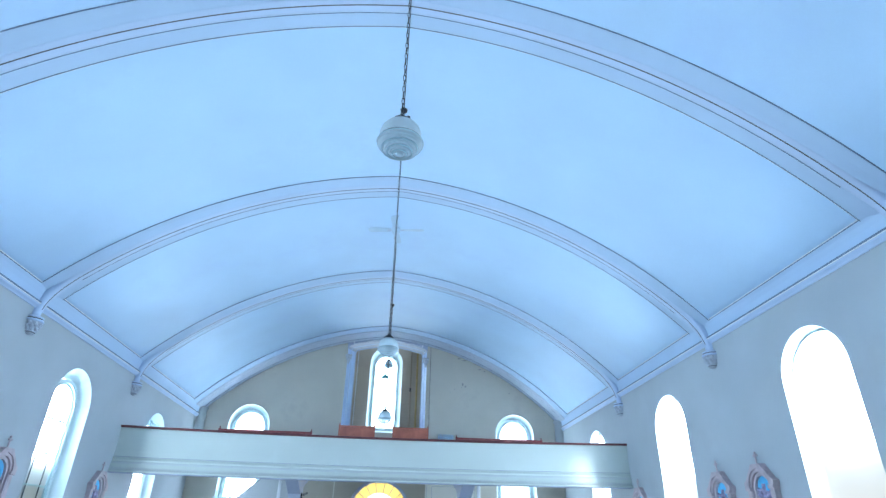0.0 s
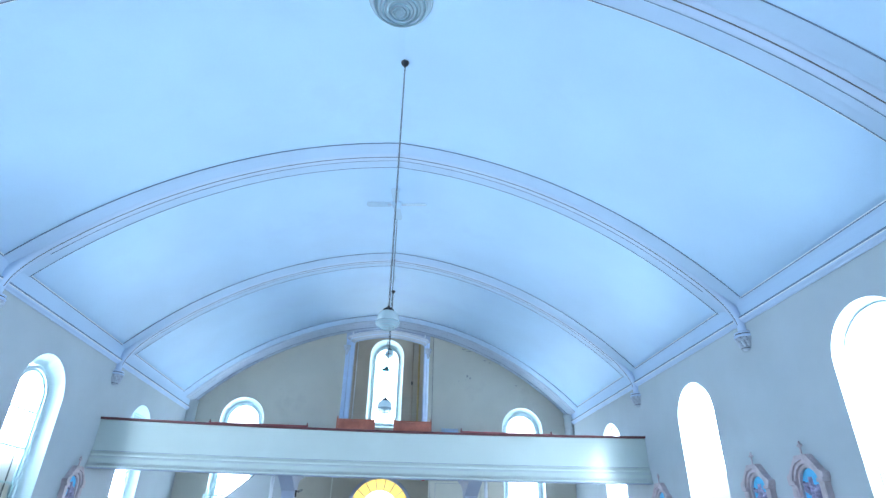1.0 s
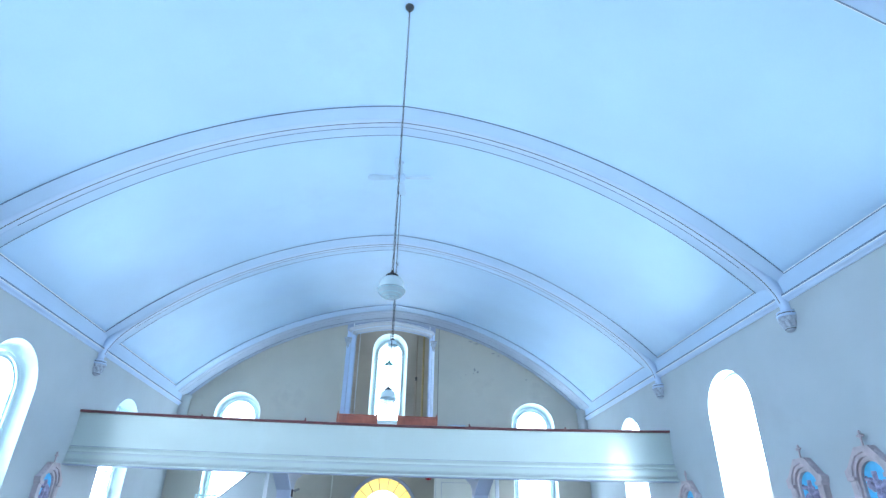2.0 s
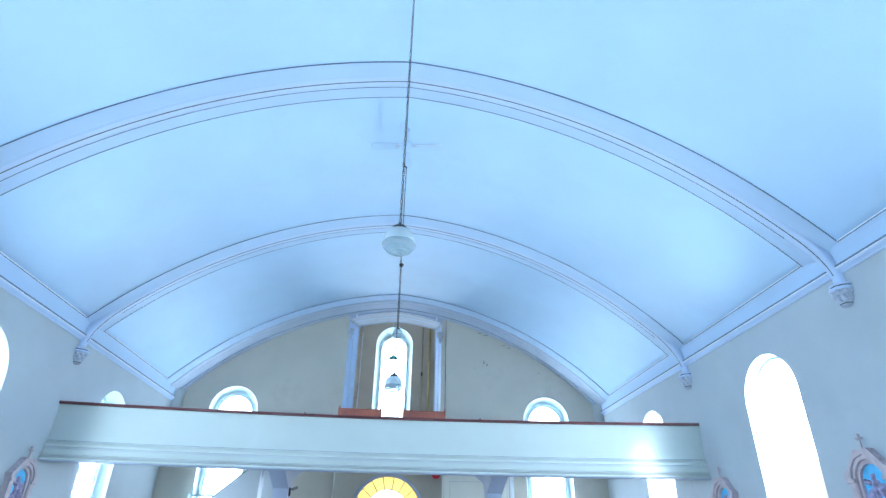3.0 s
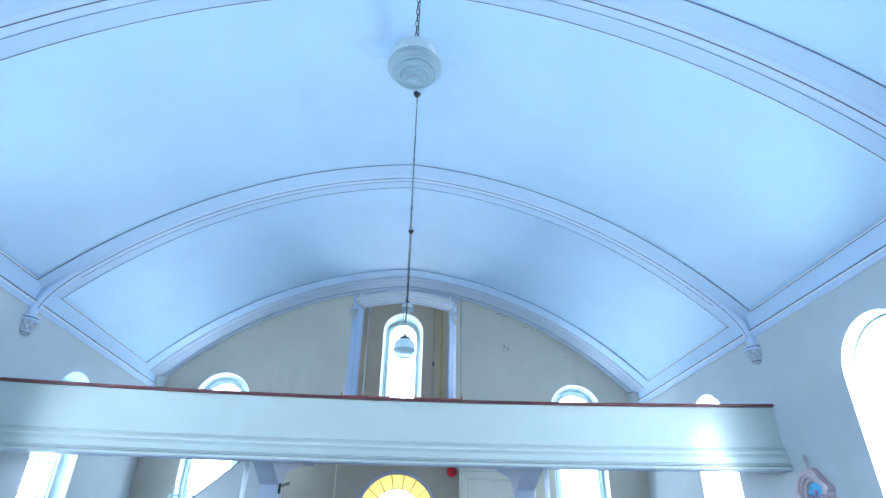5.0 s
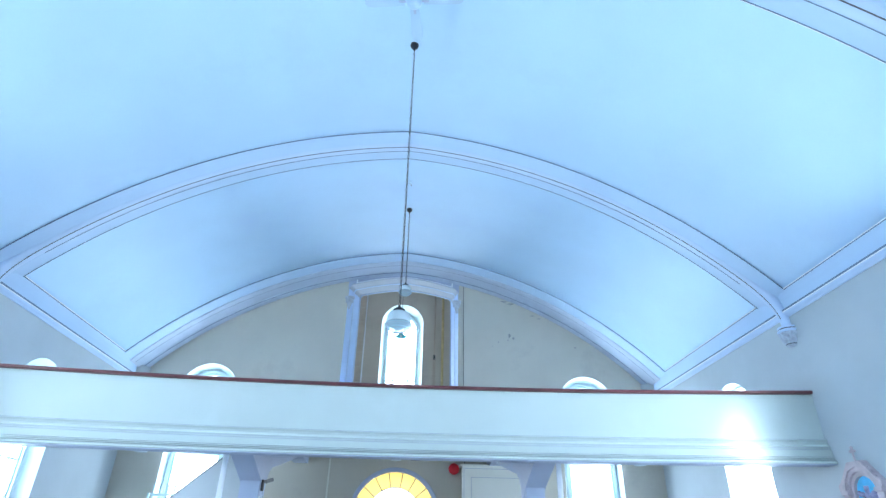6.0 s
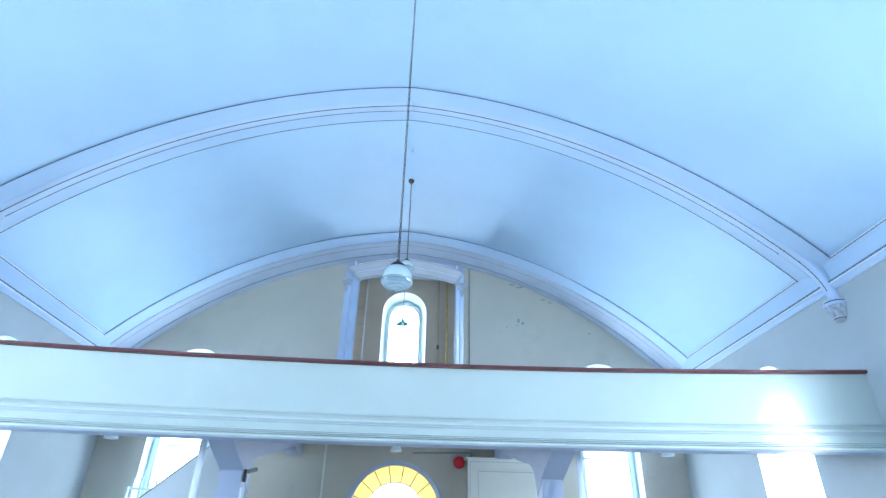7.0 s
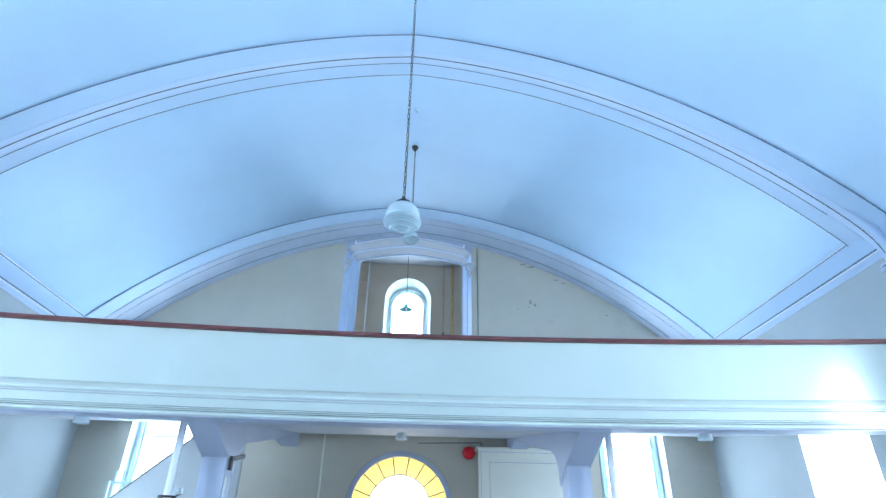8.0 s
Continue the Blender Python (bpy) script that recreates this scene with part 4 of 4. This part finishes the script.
def pendant(y, bottom, ceiling_z, x=0.0, size=1.0, hooked=False, label="white opal glass pendant with ribbed clear bowl on iron chain"):
    p = thing("pendant_lamp", label, "lamp", (x, y, bottom), group="nave pendants")
    g = lambda prof: [(r * size, z * size) for r, z in prof]
    bm = bmesh.new()
    add_lathe(bm, g([(0.05, 0.322), (0.09, 0.317), (0.132, 0.295), (0.160, 0.258), (0.174, 0.212), (0.178, 0.165), (0.178, 0.132), (0.171, 0.130), (0.170, 0.165), (0.164, 0.21), (0.150, 0.25), (0.122, 0.286), (0.05, 0.31)]), (0, 0, 0), 36)
    part("globe", bm, OPAL, p, smooth=True)
    bm = bmesh.new()
    prof = [(0.172, 0.140), (0.186, 0.138), (0.193, 0.126), (0.192, 0.110), (0.186, 0.092)]
    for k in range(8):
        r = 0.176 - 0.0205 * k
        z = 0.082 * (r / 0.18) ** 2
        prof += [(r, z + 0.006), (r - 0.010, z - 0.006)]
    prof += [(0.0, -0.004)]
    add_lathe(bm, g(prof), (0, 0, 0), 40)
    part("bowl", bm, LENSGLASS, p, "clear ribbed prismatic glass bowl")
    for r, z in ((0.192, 0.116), (0.150, 0.056), (0.105, 0.026), (0.060, 0.006)):
        bm = bmesh.new()
        k = 36
        add_sweep(bm, [((r * size * math.cos(a), r * size * math.sin(a), z * size), (math.cos(a), math.sin(a), 0), (0, 0, 1)) for a in (2 * math.pi * i / k for i in range(k + 1))],
                  [(-0.0035, -0.0035), (0.0035, -0.0035), (0.0035, 0.0035), (-0.0035, 0.0035)])
        part("rib_ring", bm, RINGGLASS, p)
    bm = bmesh.new()
    add_lathe(bm, g([(0.0, 0.425), (0.016, 0.425), (0.022, 0.395), (0.046, 0.378), (0.078, 0.356), (0.092, 0.336), (0.092, 0.318), (0.07, 0.312), (0.0, 0.312)]), (0, 0, 0), 20)
    part("fitter", bm, BLACK, p, smooth=True)
    if hooked:
        bm = bmesh.new()
        add_tube(bm, (0.012, 0.0, 0.365 * size), (0.045, 0.0, 0.39 * size), 0.012)
        add_lathe(bm, [(0, -0.014), (0.013, -0.007), (0.013, 0.007), (0, 0.014)], (0.05, 0, 0.40 * size), 8)
        part("hook", bm, BLACK, p)
    top_z = ceiling_z - bottom
    bm = bmesh.new()
    chain_mesh(bm, 0.41 * size, top_z - 0.06)
    part("chain", bm, BLACK, p)
    bm = bmesh.new()
    add_tube(bm, (0.012, 0.006, 0.365 * size), (0.012, 0.006, top_z - 0.05), 0.003, 5)
    part("cord", bm, BLACK, p)
    bm = bmesh.new()
    add_lathe(bm, [(0.0, -0.13), (0.012, -0.13), (0.02, -0.09), (0.06, -0.05), (0.075, 0.01), (0.0, 0.01)], (0, 0, top_z), 18)
    part("canopy", bm, BLACK, p, smooth=True)
    return p


RIDGE = vault_z(0)
pendant(3.45, 4.165, RIDGE, 0.04, 0.88, True)
pendant(8.79, 4.25, RIDGE, 0.02, 0.86)
pendant(14.12, 4.15, RIDGE, 0.02, 0.87)
pendant(19.24, 6.9, RIDGE, 0.02, 0.78, label="white opal glass pendant on iron chain above the loft")
lamp = thing("pendant_lamp", "small pendant with a shallow green shade before the tower window", "lamp", (-0.12, 25.7, 8.2))
bm = bmesh.new()
add_lathe(bm, [(0.0, 0.20), (0.03, 0.20), (0.045, 0.15), (0.06, 0.12), (0.13, 0.075), (0.18, 0.03), (0.185, 0.015), (0.175, 0.02), (0.12, 0.06), (0.0, 0.10)], (0, 0, 0), 28)
part("shade", bm, GREENSHADE, lamp, smooth=True)
bm = bmesh.new()
add_lathe(bm, [(0.0, -0.03), (0.03, -0.02), (0.042, 0.01), (0.03, 0.05), (0.02, 0.08), (0.0, 0.08)], (0, 0, 0), 16)
part("bulb", bm, OPAL, lamp, smooth=True)
bm = bmesh.new()
add_tube(bm, (0, 0, 0.19), (0, 0, 10.82 - 8.2), 0.010, 6)
part("rod", bm, DARKLINE, lamp)

# ceiling fan
cf = thing("ceiling_fan", "white four-bladed ceiling fan under the ridge", "fan", (0.0, 12.94, 8.82))
bm = bmesh.new()
add_lathe(bm, [(0.0, -0.11), (0.05, -0.11), (0.09, -0.08), (0.12, -0.02), (0.12, 0.05), (0.07, 0.08), (0.0, 0.08)], (0, 0, 0), 24)
part("motor", bm, FANWHITE, cf, smooth=True)
bm = bmesh.new()
add_tube(bm, (0, 0, 0.07), (0, 0, RIDGE - 8.82 - 0.02), 0.018)
add_lathe(bm, [(0.02, -0.07), (0.06, -0.02), (0.065, 0.01)], (0, 0, RIDGE - 8.82), 16)
part("downrod", bm, FANWHITE, cf, smooth=True)
for k in range(4):
    bm = bmesh.new()
    tip = [(0.14, -0.07), (0.60, -0.085), (0.68, -0.07), (0.72, -0.03), (0.72, 0.03), (0.68, 0.07), (0.60, 0.085), (0.14, 0.07)]
    a = [bm.verts.new((x, y, 0.006)) for x, y in tip]
    b = [bm.verts.new((x, y, -0.006)) for x, y in tip]
    bm.faces.new(a)
    bm.faces.new(b[::-1])
    for i in range(len(tip)):
        j = (i + 1) % len(tip)
        bm.faces.new((a[i], a[j], b[j], b[i]))
    bmesh.ops.transform(bm, matrix=pose(0, 0, 0, 0, 0, 90 * k - 6) @ pose(0, 0, 0, 12), verts=bm.verts)
    blade = part("blade", bm, FANWHITE, cf)
    bm = bmesh.new()
    add_box(bm, (0.09, -0.02, -0.012), (0.22, 0.02, -0.004), 0.003)
    bmesh.ops.transform(bm, matrix=pose(0, 0, 0, 0, 0, 90 * k - 6), verts=bm.verts)
    part("blade_iron", bm, BRACKET, blade)

for y in (18.1, 13.55):
    hk = thing("ceiling_hook", "small white ceiling plate with a hook on the ridge", "hook", (0.02, y, RIDGE))
    bm = bmesh.new()
    add_lathe(bm, [(0.0, -0.04), (0.03, -0.035), (0.05, -0.01), (0.05, 0.01)], (0, 0, 0), 14)
    part("plate", bm, FANWHITE, hk, smooth=True)
    bm = bmesh.new()
    add_tube(bm, (0.0, 0, -0.03), (0.03, 0, -0.09), 0.006, 6)
    part("loop", bm, DARKLINE, hk)


# ---- stations on the side walls ----
def station(s, y):
    """A carved plaque: arched niche between pilasters, gable and cross."""
    st = thing("relief_plaque", "carved plaster relief plaque with gabled frame and cross", "plaque", (s * HALF, y, 2.0), 90 if s > 0 else -90, "wall plaques")
    put = lambda u, z, d: (u, d, z)
    outer = arch_loop(0, 0.33, 0.0, 0.98)
    inner = arch_loop(0, 0.22, 0.08, 0.86)
    mid = arch_loop(0, 0.26, 0.04, 0.92)
    bm = bmesh.new()
    ring_mesh(bm, outer, mid, put, 0.0, 0.10)
    ring_mesh(bm, mid, inner, put, 0.0, 0.06)
    part("frame", bm, STONE, st)
    bm = bmesh.new()
    fill_mesh(bm, inner, put, 0.012)
    part("niche", bm, NICHEBLUE, st, "blue painted niche background")
    bm = bmesh.new()
    random.seed(int(abs(y) * 10) + (5 if s > 0 else 0))
    lumps = [(random.uniform(-0.13, 0.13), 0.10 + 0.075 * k, random.uniform(0.05, 0.085)) for k in range(7)]
    rows = []
    for i in range(29):
        z = 0.085 + 0.64 * i / 28
        row = []
        for k in range(17):
            u = -0.205 + 0.41 * k / 16
            d = 0.008 + max(0.095 * max(0.0, 1 - ((u - cu) / r) ** 2 - ((z - cz) / (1.7 * r)) ** 2) for cu, cz, r in lumps)
            if abs(z - 0.58 - 0.3 * u) < 0.03 and abs(u) < 0.18 or abs(u - 0.01) < 0.03 and z > 0.3:
                d = max(d, 0.055)
            row.append(bm.verts.new((u, d, z)))
        rows.append(row)
    for p, q in zip(rows, rows[1:]):
        for k in range(16):
            bm.faces.new((p[k], p[k + 1], q[k + 1], q[k]))
    part("relief", bm, FIGURES, st, "plain weathered carved relief")
    for u in (-0.34, 0.34):
        bm = bmesh.new()
        add_box(bm, (u - 0.055, 0.0, -0.05), (u + 0.055, 0.11, 0.62), 0.01)
        add_box(bm, (u - 0.075, 0.0, 0.62), (u + 0.075, 0.14, 0.68), 0.012)
        part("pilaster", bm, STONE, st)
    bm = bmesh.new()
    gable = [(-0.43, 0.68), (-0.43, 0.76), (-0.36, 0.80), (-0.13, 1.06), (0.13, 1.06), (0.36, 0.80), (0.43, 0.76), (0.43, 0.68), (0.31, 0.68), (0.27, 0.82), (0.16, 0.94), (0.0, 0.985), (-0.16, 0.94), (-0.27, 0.82), (-0.31, 0.68)]
    a = [bm.verts.new(put(u, z, 0.0)) for u, z in gable]
    b = [bm.verts.new(put(u, z, 0.13)) for u, z in gable]
    bm.faces.new(a)
    bm.faces.new(b[::-1])
    for i in range(len(gable)):
        j = (i + 1) % len(gable)
        bm.faces.new((a[i], a[j], b[j], b[i]))
    for k in range(4):
        for m in (-1, 1):
            add_lathe(bm, [(0.0, -0.025), (0.025, 0.0), (0.012, 0.025), (0.0, 0.035)], (m * (0.15 + 0.06 * k), 0.09, 1.03 - 0.068 * k), 6)
    part("gable", bm, STONE, st)
    bm = bmesh.new()
    add_box(bm, (-0.012, 0.06, 1.05), (0.012, 0.085, 1.26), 0.005)
    add_box(bm, (-0.04, 0.06, 1.195), (0.04, 0.085, 1.22), 0.005)
    for u, z in ((-0.042, 1.208), (0.042, 1.208), (0, 1.26)):
        add_lathe(bm, [(0.0, -0.026), (0.026, 0.0), (0.0, 0.026)], (u, 0.072, z), 8)
    part("cross", bm, STONE, st)
    bm = bmesh.new()
    add_box(bm, (-0.42, 0.0, -0.12), (0.42, 0.15, -0.05), 0.015)
    part("base", bm, STONE, st)


for y in (10.55, 11.93, 15.93):
    station(1, y)
for y in (11.9, 15.97):
    station(-1, y)


# flaked plaster near the end arch
def flake(x, z, w, h, seed):
    random.seed(seed)
    n = 11
    bm = bmesh.new()
    ring = [(x + w * math.cos(2 * math.pi * k / n) * random.uniform(0.55, 1.1), z + h * math.sin(2 * math.pi * k / n) * random.uniform(0.5, 1.1)) for k in range(n)]
    a = [bm.verts.new((u, END - 0.006, v)) for u, v in ring]
    b = [bm.verts.new((u, END + 0.004, v)) for u, v in ring]
    bm.faces.new(a)
    for i in range(n):
        bm.faces.new((a[i], a[(i + 1) % n], b[(i + 1) % n], b[i]))
    tagged(part("plaster_flake", bm, FLAKE), "dark patch of flaked plaster on the end wall", "plaster flake", "plaster flakes")


for k, (x, z, w, h) in enumerate(((2.92, 8.40, 0.10, 0.028), (3.12, 8.33, 0.13, 0.03), (3.75, 7.98, 0.09, 0.02), (3.95, 7.90, 0.06, 0.018),
                                  (3.05, 7.34, 0.05, 0.07), (3.16, 7.26, 0.04, 0.05), (3.0, 7.2, 0.02, 0.02), (2.72, 7.14, 0.02, 0.03), (2.55, 7.0, 0.018, 0.018), (4.95, 7.05, 0.05, 0.02))):
    flake(x, z, w, h, k)
